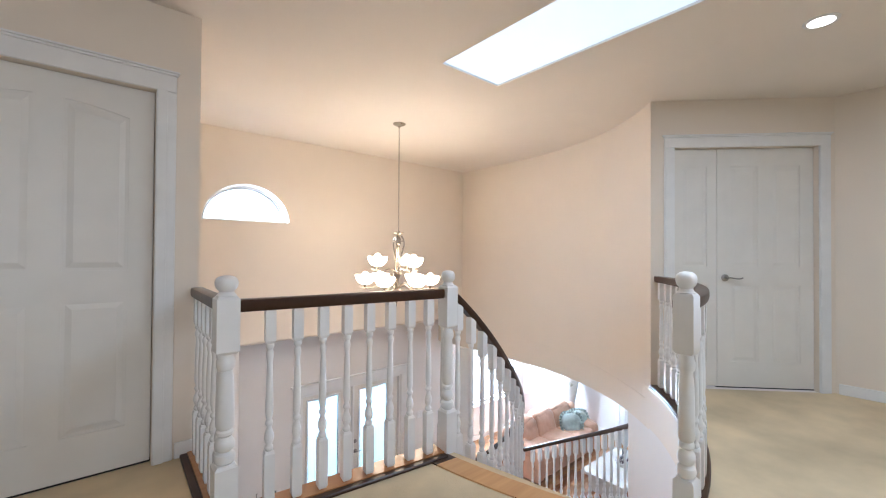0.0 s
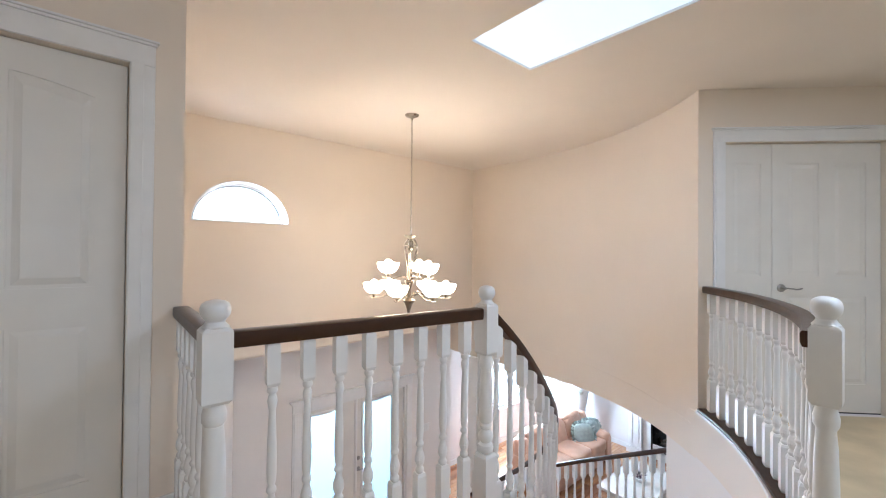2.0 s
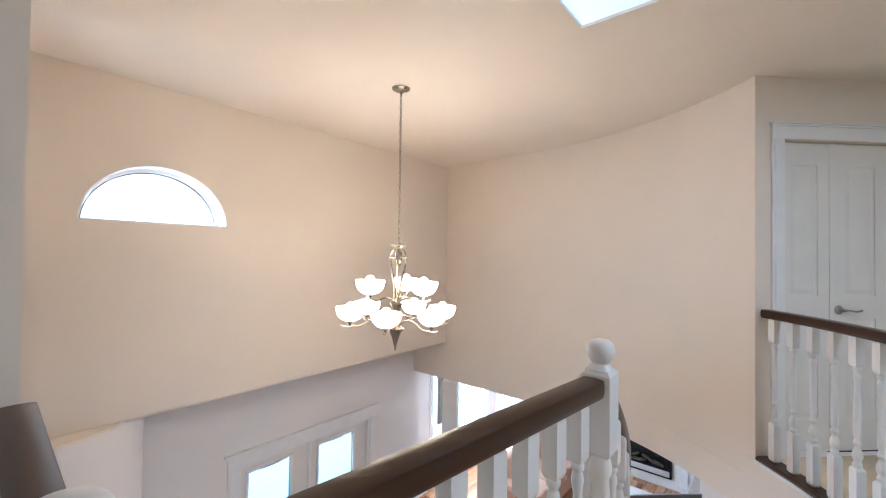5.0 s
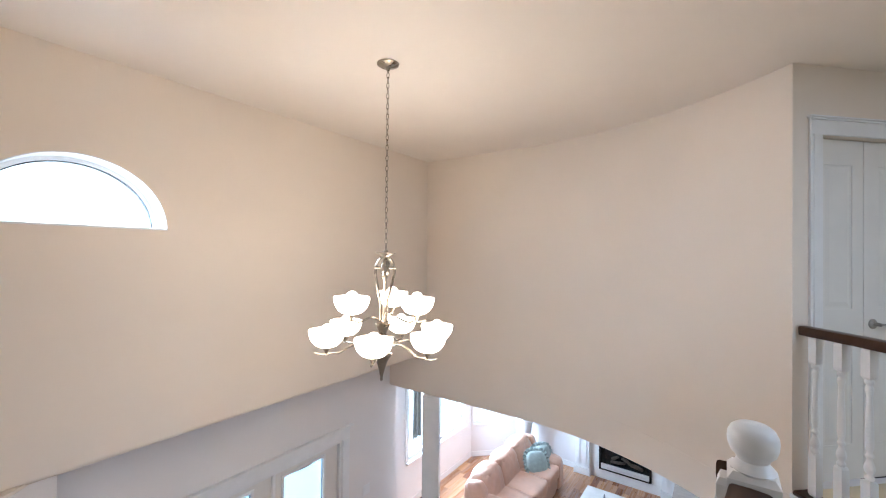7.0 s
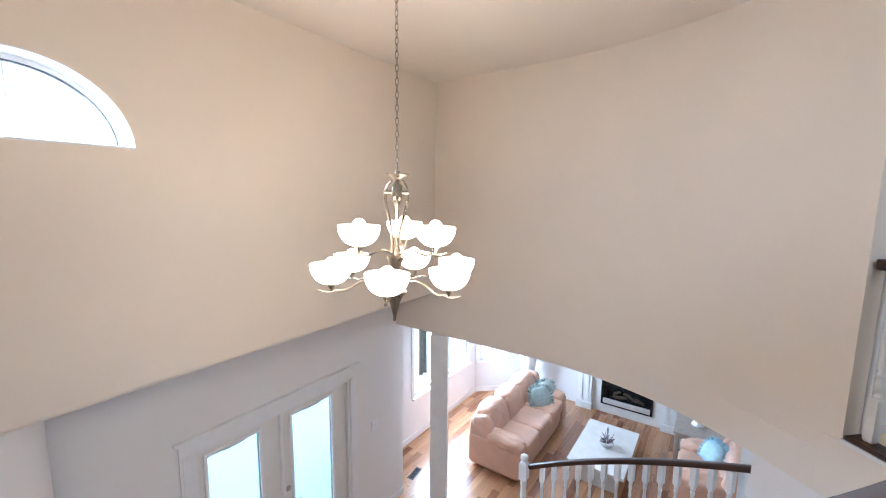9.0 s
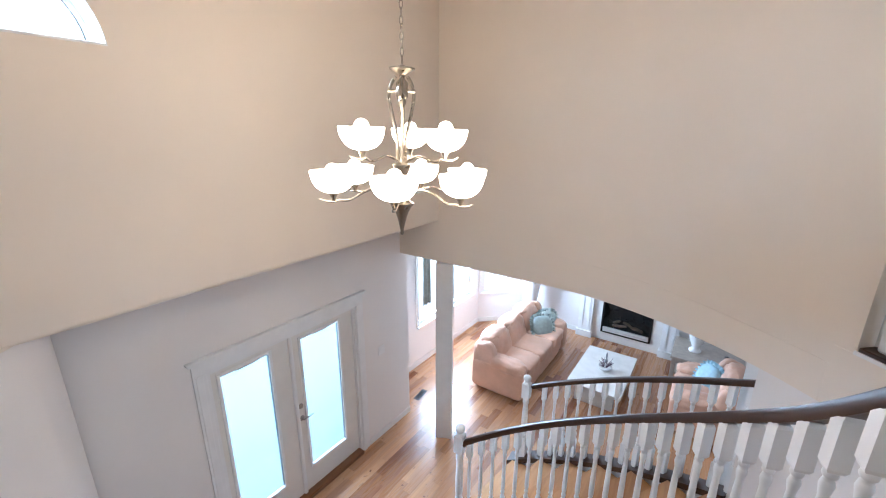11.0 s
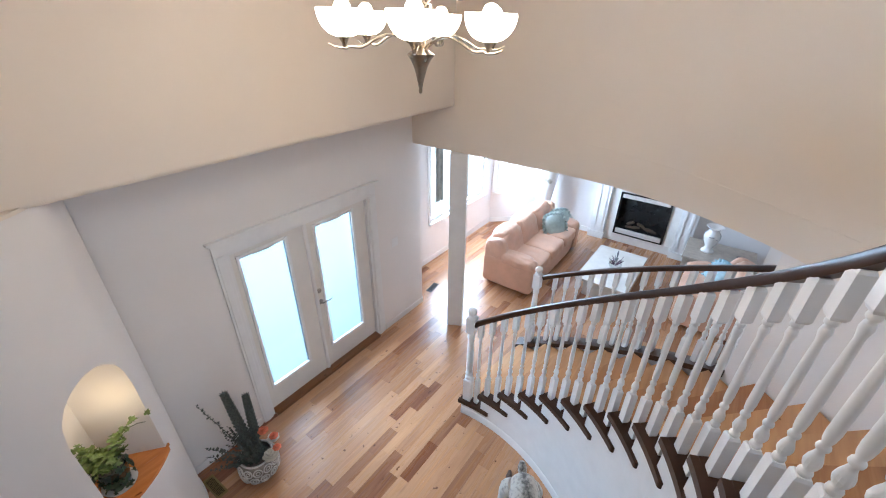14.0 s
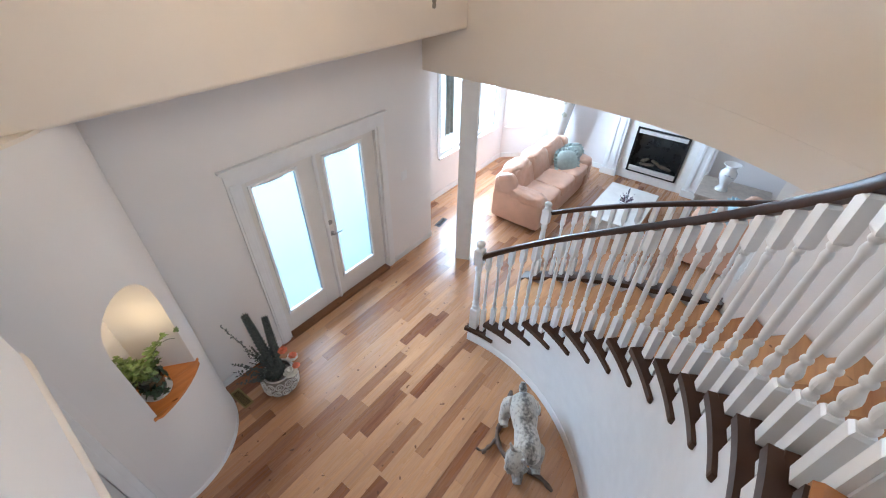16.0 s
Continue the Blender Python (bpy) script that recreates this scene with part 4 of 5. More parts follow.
newel(sr, *on_arc(RB, 6.3), LOW + RISE, 1.19, 0.042, 0.30, 0.20, 6)


def rail_z(a):
    u = min(1.0, max(0.0, (-68 - a) / 20))
    return tread_line(a) + 0.965 + 0.04 * u * u * (3 - 2 * u)


part("handrail", sweep(bmesh.new(), [tuple(on_arc(RB, a, rail_z(a))) for a in steps(5.0, -92.0, 70)], STAIRRAIL), BROWN, sr, "dark stained curved handrail", smooth=True)
part("volute_end", lathe(bmesh.new(), [(0.0, -0.058), (0.022, -0.058), (0.034, -0.03), (0.024, 0.0), (0.0, 0.0)], 16, Matrix.Translation(on_arc(RB, 5.0, rail_z(5.0)))), BROWN, sr, smooth=True)
kinds = {}
for k in range(1, RISERS):
    for u in (0.16, 0.66):
        a = inner_angle(k) + (inner_angle(k + 1) - inner_angle(k)) * u
        if k == 1 and u < 0.5:
            continue
        z = LOW + k * RISE + 0.001
        h = round(rail_z(a) - 0.042 - z, 3)
        key = (u, round(h, 2))
        if key not in kinds:
            kinds[key] = baluster_mesh(h, 0.165, 0.0225, 0.245 if u < 0.5 else 0.338)
        put_baluster(sr, kinds[key], *on_arc(RB, a), z, a)

# outer stair railing, ending at the wall
orr = thing("outer_stair_railing", (0, 0, 0), "short white balustrade with dark handrail beside the living room", "railing")
RO = ROUT + 0.05
newel(orr, *on_arc(RO, 1.0), tread_line_out(1.0), 1.09, 0.042, 0.28, 0.20)


def rail_out(a):
    return tread_line_out(a) + 0.965


part("handrail", sweep(bmesh.new(), [tuple(on_arc(RO, a, rail_out(a))) for a in steps(0.0, A_JAMB + 0.1, 30)], STAIRRAIL), BROWN, orr, "dark stained curved handrail", smooth=True)
om = baluster_mesh(0.965 - 0.046 - 0.02, 0.17)
for k in range(15):
    a = -0.8 + (A_JAMB + 1.0) * (k + 0.9) / 15
    put_baluster(orr, om, *on_arc(RO, a), tread_line_out(a) + 0.022, a)


# ---- chandelier ----
def flowing(pts, n=4):
    """A smooth curve through the points."""
    p = [Vector(q) for q in pts]
    p = [p[0] * 2 - p[1]] + p + [p[-1] * 2 - p[-2]]
    out = []
    for a, b, c, d in zip(p, p[1:], p[2:], p[3:]):
        out += [(b * 2 + (c - a) * t + (a * 2 - b * 5 + c * 4 - d) * t * t + (b * 3 - a - c * 3 + d) * t ** 3) * 0.5 for t in steps(0, 1, n)[:-1]]
    return out + [p[-2]]


CH = (2.484, 3.706)
ch = thing("chandelier", (*CH, CEIL), "brushed nickel two-tier chandelier with nine lit glass bowls", "chandelier")
part("canopy", lathe(bmesh.new(), [(0.0, -0.001), (0.066, -0.001), (0.064, -0.008), (0.045, -0.018), (0.016, -0.026), (0.010, -0.040), (0.0, -0.041)], 26), NICKEL, ch, smooth=True)
bm = bmesh.new()
top, bottom, pitch = -0.038, -1.075, 0.0305
n = int((top - bottom) / pitch)
for k in range(n + 1):
    m = pose(0, 0, top - k * pitch, 90, 0, 90 * (k % 2) + 20)
    ring = [m @ Vector((0.0075 * math.cos(t), 0.0195 * math.sin(t), 0)) for t in np.linspace(0, 2 * math.pi, 13)[:-1]]
    sweep(bm, ring, disc(0.0021, 5), ups=[m.to_3x3() @ Vector((0, 0, 1))] * 12, closed=True)
part("chain", bm, NICKEL, ch, "nickel link chain", smooth=True)
# the body hangs a touch askew
body = part("column", lathe(bmesh.new(), [(0.0, -0.02), (0.012, -0.022), (0.012, -0.05), (0.058, -0.034), (0.056, -0.040), (0.014, -0.062), (0.012, -0.075), (0.026, -0.095), (0.027, -0.15), (0.018, -0.165), (0.020, -0.175), (0.008, -0.20), (0.0085, -0.42), (0.016, -0.435), (0.045, -0.445), (0.040, -0.462), (0.022, -0.50), (0.017, -0.53), (0.017, -0.60), (0.060, -0.625), (0.056, -0.632), (0.043, -0.648), (0.031, -0.672), (0.021, -0.702), (0.013, -0.735), (0.007, -0.763), (0.0085, -0.771), (0.007, -0.780), (0.0, -0.784)], 24), NICKEL, ch, "fluted nickel column and finial", smooth=True)
body.matrix_local = pose(0, 0, -1.075, 0, 0, 35) @ pose(0, 0, 0, 1.3, 0, 0)
part("top_ring", sweep(bmesh.new(), [(0.013 * math.cos(t), 0, 0.0 + 0.018 * math.sin(t)) for t in np.linspace(0, 2 * math.pi, 17)[:-1]], disc(0.0025, 6), ups=[(0, 1, 0)] * 16, closed=True), NICKEL, body, smooth=True)
for k in range(3):
    m = pose(0, 0, 0, 0, 0, 70 + 120 * k)
    pts = [m @ Vector((r, 0, z)) for r, z in ((0.030, -0.068), (0.045, -0.085), (0.060, -0.115), (0.064, -0.15), (0.058, -0.19), (0.043, -0.25), (0.028, -0.31), (0.021, -0.37), (0.020, -0.445))]
    part("cage_bar", sweep(bmesh.new(), flowing(pts), disc(0.008, 8)), NICKEL, body, smooth=True)
    part("knob", lathe(bmesh.new(), [(0.0, 0.0), (0.007, 0.0), (0.007, 0.03), (0.010, 0.034), (0.010, 0.046), (0.0, 0.05)], 10, m @ pose(0.022, 0, -0.125, 0, 90, 0)), NICKEL, body, smooth=True)
BOWL = [(0.097 * math.sin(radians(q)) ** 0.85, 0.096 * (1 - math.cos(radians(q))) ** 1.05) for q in (12, 22, 32, 42, 52, 62, 72, 82, 90)]
BOWL += [(r - 0.004, z) for r, z in reversed(BOWL)]


def arm(angle, reach, hub_z, dip_z, hump):
    m = pose(0, 0, 0, 0, 0, angle)
    ctrl = [(0.015, hub_z), (reach * 0.2, hub_z + hump * 0.65), (reach * 0.40, hub_z + hump), (reach * 0.58, hub_z + hump * 0.75), (reach * 0.78, (hub_z + dip_z) / 2 + hump * 0.1), (reach * 0.93, dip_z + 0.003), (reach, dip_z - 0.002), (reach + 0.035, dip_z + 0.002), (reach + 0.062, dip_z + 0.014)]
    a = part("arm", sweep(bmesh.new(), flowing([m @ Vector((r, 0, z)) for r, z in ctrl]), [(0.0075 * math.cos(t), 0.0055 * math.sin(t)) for t in np.linspace(0, 2 * math.pi, 9)[:-1]], scales=[1.0] * 25 + [0.97, 0.94, 0.91, 0.86, 0.76, 0.64, 0.52, 0.4]), NICKEL, body, smooth=True)
    o = m @ pose(reach, 0, dip_z)
    part("cup", lathe(bmesh.new(), [(0.006, 0.0), (0.009, 0.012), (0.018, 0.030), (0.024, 0.040), (0.0, 0.040)], 14, o), NICKEL, a, smooth=True)
    part("glass_bowl", lathe(bmesh.new(), BOWL, 36, o @ pose(0, 0, 0.036), close=False), SHADE, a, "glowing frosted glass bowl", smooth=True)
    part("bulb", lathe(bmesh.new(), [(0.0, 0.042), (0.014, 0.046), (0.016, 0.075), (0.026, 0.100), (0.032, 0.118), (0.033, 0.132), (0.030, 0.145), (0.023, 0.156), (0.012, 0.163), (0.0, 0.165)], 20, o), BULB, a, "lit round bulb", smooth=True)


for angle, reach in ((180, 0.318), (237, 0.322), (293, 0.340), (-13, 0.325), (55, 0.318), (115, 0.318)):
    arm(angle, reach, -0.610, -0.603, 0.055)
for angle in (-6, 133, 248):
    arm(angle, 0.213, -0.446, -0.416, 0.040)


# ---- soft shapes ----
def soft(bm, at, size, power=4.0, n=8, m=None, wrinkle=0.0, seed=0.0, crown=0.0):
    """A cushion-like rounded block; at and size in metres, n faces along an edge."""
    m = m or Matrix()
    made = {}

    def vert(p):
        key = (round(p[0], 5), round(p[1], 5), round(p[2], 5))
        if key not in made:
            d = Vector(p)
            q = d / (abs(d.x) ** power + abs(d.y) ** power + abs(d.z) ** power) ** (1 / power)
            v = Vector((q.x * size[0] / 2, q.y * size[1] / 2, q.z * size[2] / 2))
            if crown:
                v.z += crown * (1 - q.x * q.x) * (1 - q.y * q.y) * (1 if q.z > 0 else 0)
            v += Vector(at)
            if wrinkle:
                f = noise.noise((v + Vector((seed, 0, 0))) * 9) + 0.5 * noise.noise((v + Vector((seed, 3, 0))) * 24)
                v += q.normalized() * wrinkle * f
            made[key] = bm.verts.new(m @ v)
        return made[key]

    ts = steps(-1, 1, n)
    for ax in range(3):
        for s in (-1, 1):
            for a, b in zip(ts, ts[1:]):
                for c, d in zip(ts, ts[1:]):
                    loop = []
                    for u, v in ((a, c), (b, c), (b, d), (a, d)):
                        p = [0, 0, 0]
                        p[ax], p[(ax + 1) % 3], p[(ax + 2) % 3] = s, u, v
                        loop.append(vert(p))
                    bm.faces.new(loop)
    return bm


def S(*a, **k):
    return soft(bmesh.new(), *a, **k)


# ---- living room seats ----
def settee(name, at, rz, width, label, seats):
    """A padded leather seat: local x along the width, the back towards +y."""
    t = thing(name, at, label, "sofa" if seats > 1 else "armchair", rz=rz)
    d, w = 0.85, width
    part("base", S((0, 0.01, 0.195), (w - 0.04, d - 0.06, 0.31), power=16, n=8), LEATHER, t, smooth=True)
    for sx in (-1, 1):
        for sy in (-1, 1):
            part("foot", lathe(bmesh.new(), [(0.022, 0.0), (0.028, 0.008), (0.028, 0.045)], 10, pose(sx * (w / 2 - 0.10), sy * (d / 2 - 0.12), 0)), BLACK, t)
    for sx in (-1, 1):
        a = part("arm", S((sx * (w / 2 - 0.10), -0.01, 0.28), (0.20, d - 0.01, 0.47), power=11, n=14, wrinkle=0.004), LEATHER, t, smooth=True)
        part("arm_pad", S((0, 0, 0), (0.29, d - 0.24, 0.20), power=3.0, n=18, wrinkle=0.020, seed=sx * 2.3, m=pose(sx * (w / 2 - 0.125), -0.135, 0.515, 6)), LEATHER, a, "puffed arm pad", smooth=True)
        part("wing", S((0, 0, 0), (0.16, 0.30, 0.42), power=3.6, n=14, wrinkle=0.012, seed=sx * 4.1, m=pose(sx * (w / 2 - 0.085), d / 2 - 0.235, 0.60, -16)), LEATHER, t, "rolled side of the back", smooth=True)
    part("back", S((0, d / 2 - 0.115, 0.405), (w - 0.02, 0.22, 0.71), power=9, n=14, wrinkle=0.005), LEATHER, t, smooth=True)
    cw = (w - 0.28) / seats
    for k in range(seats):
        x = -w / 2 + 0.14 + cw * (k + 0.5)
        c = part("back_cushion", S((0, 0, 0), (cw * 1.0, 0.27, 0.50), power=4.2, n=20, wrinkle=0.014, seed=k * 5.7, m=pose(x, d / 2 - 0.235, 0.585, -15)), LEATHER, t, smooth=True)
        part("head_roll", S((0, 0, 0), (cw * 0.985, 0.30, 0.21), power=2.9, n=18, wrinkle=0.016, seed=k * 3.1 + 1, m=pose(x, d / 2 - 0.155, 0.765, -8)), LEATHER, c, "rolled top of the back cushion", smooth=True)
    sw = (w - 0.36) / seats
    for k in range(seats):
        x = -w / 2 + 0.18 + sw * (k + 0.5)
        part("seat_cushion", S((x, -0.115, 0.395), (sw * 1.012, d - 0.19, 0.20), power=6.5, n=20, wrinkle=0.008, seed=k * 2.9 + w, crown=0.028), LEATHER, t, smooth=True)
    part("front_apron", S((0, -d / 2 + 0.085, 0.22), (w - 0.38, 0.17, 0.33), power=5, n=14, wrinkle=0.007, seed=w), LEATHER, t, smooth=True)
    return t


def pillow(at, m, mat, label, size=0.40):
    t = thing("throw_pillow", at, label, "pillow")
    t.matrix_world = pose(*at) @ m
    part("cushion", S((0, 0, 0), (size, size, 0.15), power=2.6, n=12, wrinkle=0.008, seed=at[0]), mat, t, smooth=True)
    bm, n = bmesh.new(), 120
    rows = []
    for k in range(n):
        a = 2 * math.pi * k / n
        c, s_ = math.cos(a), math.sin(a)
        r = size * 0.485 / (abs(c) ** 3.4 + abs(s_) ** 3.4) ** (1 / 3.4)
        wv = math.sin(k * 1.31) * 0.016 + math.sin(k * 2.3 + 1) * 0.006
        rows.append([bm.verts.new((c * (r - 0.012), s_ * (r - 0.012), -0.003)), bm.verts.new((c * (r + 0.028), s_ * (r + 0.028), wv * 0.7)), bm.verts.new((c * (r + 0.055), s_ * (r + 0.055), wv * 1.5)),
                     bm.verts.new((c * (r + 0.052), s_ * (r + 0.052), wv * 1.5 + 0.004)), bm.verts.new((c * (r + 0.025), s_ * (r + 0.025), wv * 0.7 + 0.004)), bm.verts.new((c * (r - 0.012), s_ * (r - 0.012), 0.004))])
    for k in range(n):
        a, b = rows[k], rows[(k + 1) % n]
        for q in range(6):
            bm.faces.new((a[q], a[(q + 1) % 6], b[(q + 1) % 6], b[q]))
    part("ruffle", bm, mat, t, "gathered ruffle edge", smooth=True)
    return t


settee("leather_sofa", (6.80, 4.81, LOW), 0, 2.02, "pink leather three-seat sofa on the living room floor", 3)
pillow((7.26, 4.66, LOW + 0.60), pose(0, 0, 0, 60, 0, -46), AQUA, "aqua satin ruffled pillow leaning on the sofa back", 0.36)
pillow((7.56, 4.68, LOW + 0.585), pose(0, 0, 0, 62, 0, -40), AQUA, "second aqua ruffled pillow behind the first", 0.34)
settee("leather_armchair", (6.97, 2.15, LOW), 180, 1.06, "pink leather armchair with rolled arms", 1)
pillow((7.13, 2.20, LOW + 0.63), pose(0, 0, 0, 56, 0, -140), AQUABLUE, "pale blue satin ruffled pillow on the armchair", 0.31)

# ---- coffee table ----
STONE = material("pale_stone", (0.70, 0.68, 0.645), 0.22, vary=0.07, scale=7, bump=0.05, bump_scale=40, coat=0.2)
tb = thing("coffee_table", (6.93, 3.52, LOW), "low pale stone coffee table on a stone plinth", "table")
part("tabletop", B(-0.63, 0.63, -0.38, 0.38, 0.295, 0.34, bevel=0.008), STONE, tb)
for sx in (-1, 1):
    part("leg", B(sx * 0.45 - 0.06, sx * 0.45 + 0.06, -0.27, 0.27, 0.0, 0.295, bevel=0.008), STONE, tb)
part("apron", B(-0.39, 0.39, -0.02, 0.02, 0.12, 0.294, bevel=0.004), STONE, tb)

CERAMIC = material("white_glazed_ceramic", (0.80, 0.80, 0.79), 0.18, vary=0.03, scale=12)
DRIED = material("dried_lavender", (0.13, 0.085, 0.12), 0.85, vary=0.3, scale=40)
bw = thing("flower_bowl", (6.93, 3.50, LOW + 0.34), "white bowl of dried purple flowers on the table", "bowl")
part("bowl", lathe(bmesh.new(), [(0.04, 0.0), (0.075, 0.012), (0.095, 0.04), (0.10, 0.07), (0.094, 0.07), (0.085, 0.04), (0.0, 0.02)], 22), CERAMIC, bw, smooth=True)


def sprig(bm, base, tip, r0, bits, leaf_len, rng, flat=0.35):
    """A stem with small leaves along it."""
    base, tip = Vector(base), Vector(tip)
    mid = (base + tip) / 2 + Vector((rng.uniform(-0.02, 0.02), rng.uniform(-0.02, 0.02), 0.015))
    pts = [base * (1 - t) ** 2 + mid * 2 * t * (1 - t) + tip * t * t for t in steps(0, 1, 6)]
    sweep(bm, pts, disc(r0, 5), scales=[1, 0.9, 0.8, 0.7, 0.6, 0.5, 0.3])
    for k in range(bits):
        t = 0.2 + 0.8 * k / bits
        p = base * (1 - t) ** 2 + mid * 2 * t * (1 - t) + tip * t * t
        out = Vector((rng.uniform(-1, 1), rng.uniform(-1, 1), rng.uniform(-0.1, 0.9))).normalized()
        side = out.cross(Vector((0, 0, 1))).normalized() if abs(out.z) < 0.95 else Vector((1, 0, 0))
        up = out.cross(side) * 0.12
        l = leaf_len * rng.uniform(0.7, 1.25) * (1.15 - 0.6 * t)
        a, b, c, d, e = (bm.verts.new(q) for q in (p, p + out * l * 0.45 + side * l * flat, p + out * l, p + out * l * 0.45 - side * l * flat, p + out * l * 0.5 + up * l))
        for f in ((a, b, e), (b, c, e), (c, d, e), (d, a, e)):
            bm.faces.new(f)


rng = random.Random(11)
bm = bmesh.new()
for k in range(26):
    a, l = rng.uniform(0, 2 * math.pi), rng.uniform(0.05, 0.14)
    sprig(bm, (0.03 * math.cos(a), 0.03 * math.sin(a), 0.05), (math.cos(a) * (0.05 + l * 0.7), math.sin(a) * (0.05 + l * 0.7), 0.08 + rng.uniform(0.02, 0.09)), 0.0022, 12, 0.022, rng)
part("dried_flowers", bm, DRIED, bw, "dusty purple dried flowers")
part("bird", soft(soft(bmesh.new(), (0.0, 0.0, 0.15), (0.09, 0.05, 0.05), power=2), (0.03, 0.0, 0.225), (0.03, 0.028, 0.12), power=2, n=6), material("grey_bisque", (0.20, 0.21, 0.23), 0.4), bw, "slender grey figure", smooth=True)

# ---- fireplace ----
fp = thing("fireplace", (8.619, 3.52, LOW), "white panelled fireplace surround with a black gas insert", "fireplace")
MARBLE = material("cream_stone_slip", (0.78, 0.76, 0.72), 0.3, vary=0.05, scale=9)


def FB(x0, x1, *a, bevel=0.004):
    return B(-x1, -x0, *a, bevel=bevel)


for sy in (-1, 1):
    p = part("pilaster", FB(0.0, 0.13, sy * 0.73 - 0.13, sy * 0.73 + 0.13, 0.13, 1.18), TRIM, fp)
    part("plinth", FB(0.0, 0.16, sy * 0.73 - 0.15, sy * 0.73 + 0.15, 0.0, 0.129, bevel=0.008), TRIM, p)
    for q in (-0.06, 0.06):
        part("fluting", FB(0.128, 0.142, sy * 0.73 + q - 0.022, sy * 0.73 + q + 0.022, 0.20, 1.10, bevel=0.006), TRIM, p)
part("slip", FB(0.0, 0.07, -0.599, 0.599, 0.0, 0.165), MARBLE, fp)
for sy in (-1, 1):
    part("slip", FB(0.0, 0.07, min(sy * 0.44, sy * 0.599), max(sy * 0.44, sy * 0.599), 0.166, 1.18), MARBLE, fp)
part("slip", FB(0.0, 0.07, -0.439, 0.439, 1.0, 1.18), MARBLE, fp)
part("frieze", FB(0.0, 0.13, -0.86, 0.86, 1.181, 1.36), TRIM, fp)
part("mantel_shelf", FB(0.0, 0.24, -0.96, 0.96, 1.361, 1.41, bevel=0.012), TRIM, fp)
ins = part("insert_box", FB(0.0, 0.012, -0.435, 0.435, 0.17, 0.995), BLACK, fp, "black firebox")
for b in ((-0.435, 0.435, 0.17, 0.19), (-0.435, 0.435, 0.975, 0.995), (-0.435, -0.40, 0.191, 0.974), (0.40, 0.435, 0.191, 0.974)):
    part("insert_frame", FB(0.013, 0.095, *b), BLACK, ins)
for z, h in ((0.196, 0.042), (0.241, 0.042), (0.90, 0.032), (0.935, 0.032)):
    part("louvre", FB(0.06, 0.098, -0.398, 0.398, z, z + h, bevel=0.006), BRIGHT, ins, "brushed steel louvre")
part("glass", FB(0.06, 0.064, -0.398, 0.398, 0.285, 0.895, bevel=0.0), PANE, ins).visible_shadow = False
LOG = material("ceramic_log", (0.085, 0.055, 0.036), 0.9, vary=0.35, scale=22, bump=0.6, bump_scale=50)
for y, z, l, tilt in ((-0.18, 0.36, 0.24, 12), (0.12, 0.35, 0.26, -8), (-0.03, 0.41, 0.20, 24), (0.17, 0.42, 0.16, -30)):
    part("log", soft(bmesh.new(), (0, 0, 0), (0.055, l, 0.055), power=3, n=8, wrinkle=0.012, seed=y, m=pose(-0.035, y, z, tilt)), LOG, ins, smooth=True)

# ---- end table with an urn, tall vase, curtain ----
TAUPE = material("washed_taupe_wood", (0.46, 0.40, 0.34), 0.35, vary=0.12, scale=14)
et = thing("end_table", (8.02, 2.22, LOW), "washed taupe end table with a lower shelf", "table")
part("tabletop", B(-0.40, 0.40, -0.48, 0.48, 0.48, 0.52, bevel=0.008), TAUPE, et)
for sx in (-1, 1):
    for sy in (-1, 1):
        part("leg", B(sx * 0.35 - 0.03, sx * 0.35 + 0.03, sy * 0.43 - 0.03, sy * 0.43 + 0.03, 0.0, 0.48, bevel=0.006), TAUPE, et)
part("shelf", B(-0.34, 0.34, -0.42, 0.42, 0.20, 0.225, bevel=0.004), TAUPE, et)
part("apron", B(-0.372, -0.352, -0.40, 0.40, 0.41, 0.479, bevel=0.003), TAUPE, et)
FLORAL = material("grey_floral_glaze", (0.42, 0.43, 0.46), 0.3, vary=0.3, scale=30)
ur = thing("ceramic_urn", (8.02, 2.40, LOW + 0.52), "white glazed urn with grey floral relief on the end table", "vase")
part("body", lathe(bmesh.new(), [(0.0, 0.0), (0.09, 0.0), (0.09, 0.02), (0.06, 0.05), (0.055, 0.09), (0.085, 0.15), (0.115, 0.24), (0.11, 0.30), (0.075, 0.345), (0.065, 0.37), (0.10, 0.41), (0.125, 0.425), (0.12, 0.43), (0.06, 0.40), (0.0, 0.38)], 28), CERAMIC, ur, smooth=True)
rng = random.Random(3)
bm = bmesh.new()
for k in range(14):
    a, z = rng.uniform(0, 2 * math.pi), rng.uniform(0.17, 0.31)
    soft(bm, (0, 0, 0), (0.045, 0.012, 0.04), power=2, n=3, m=pose(0.108 * math.cos(a), 0.108 * math.sin(a), z, rng.uniform(-40, 40), 0, math.degrees(a) + 90))
part("floral_relief", bm, FLORAL, ur, "grey flower relief", smooth=True)
kn = thing("small_clock", (7.96, 1.98, LOW + 0.52), "small round silver clock on the end table", "clock")
part("case", lathe(bmesh.new(), [(0.0, -0.015), (0.035, -0.015), (0.038, 0.0), (0.035, 0.015), (0.0, 0.015)], 18, pose(0, 0, 0.038, 0, 90, 20)), STEEL, kn, smooth=True)
part("dial", lathe(bmesh.new(), [(0.0, 0.0), (0.026, 0.0), (0.026, 0.002), (0.0, 0.002)], 18, pose(-0.0150, -0.005, 0.038, 0, -90, 20)), BLACK, kn)

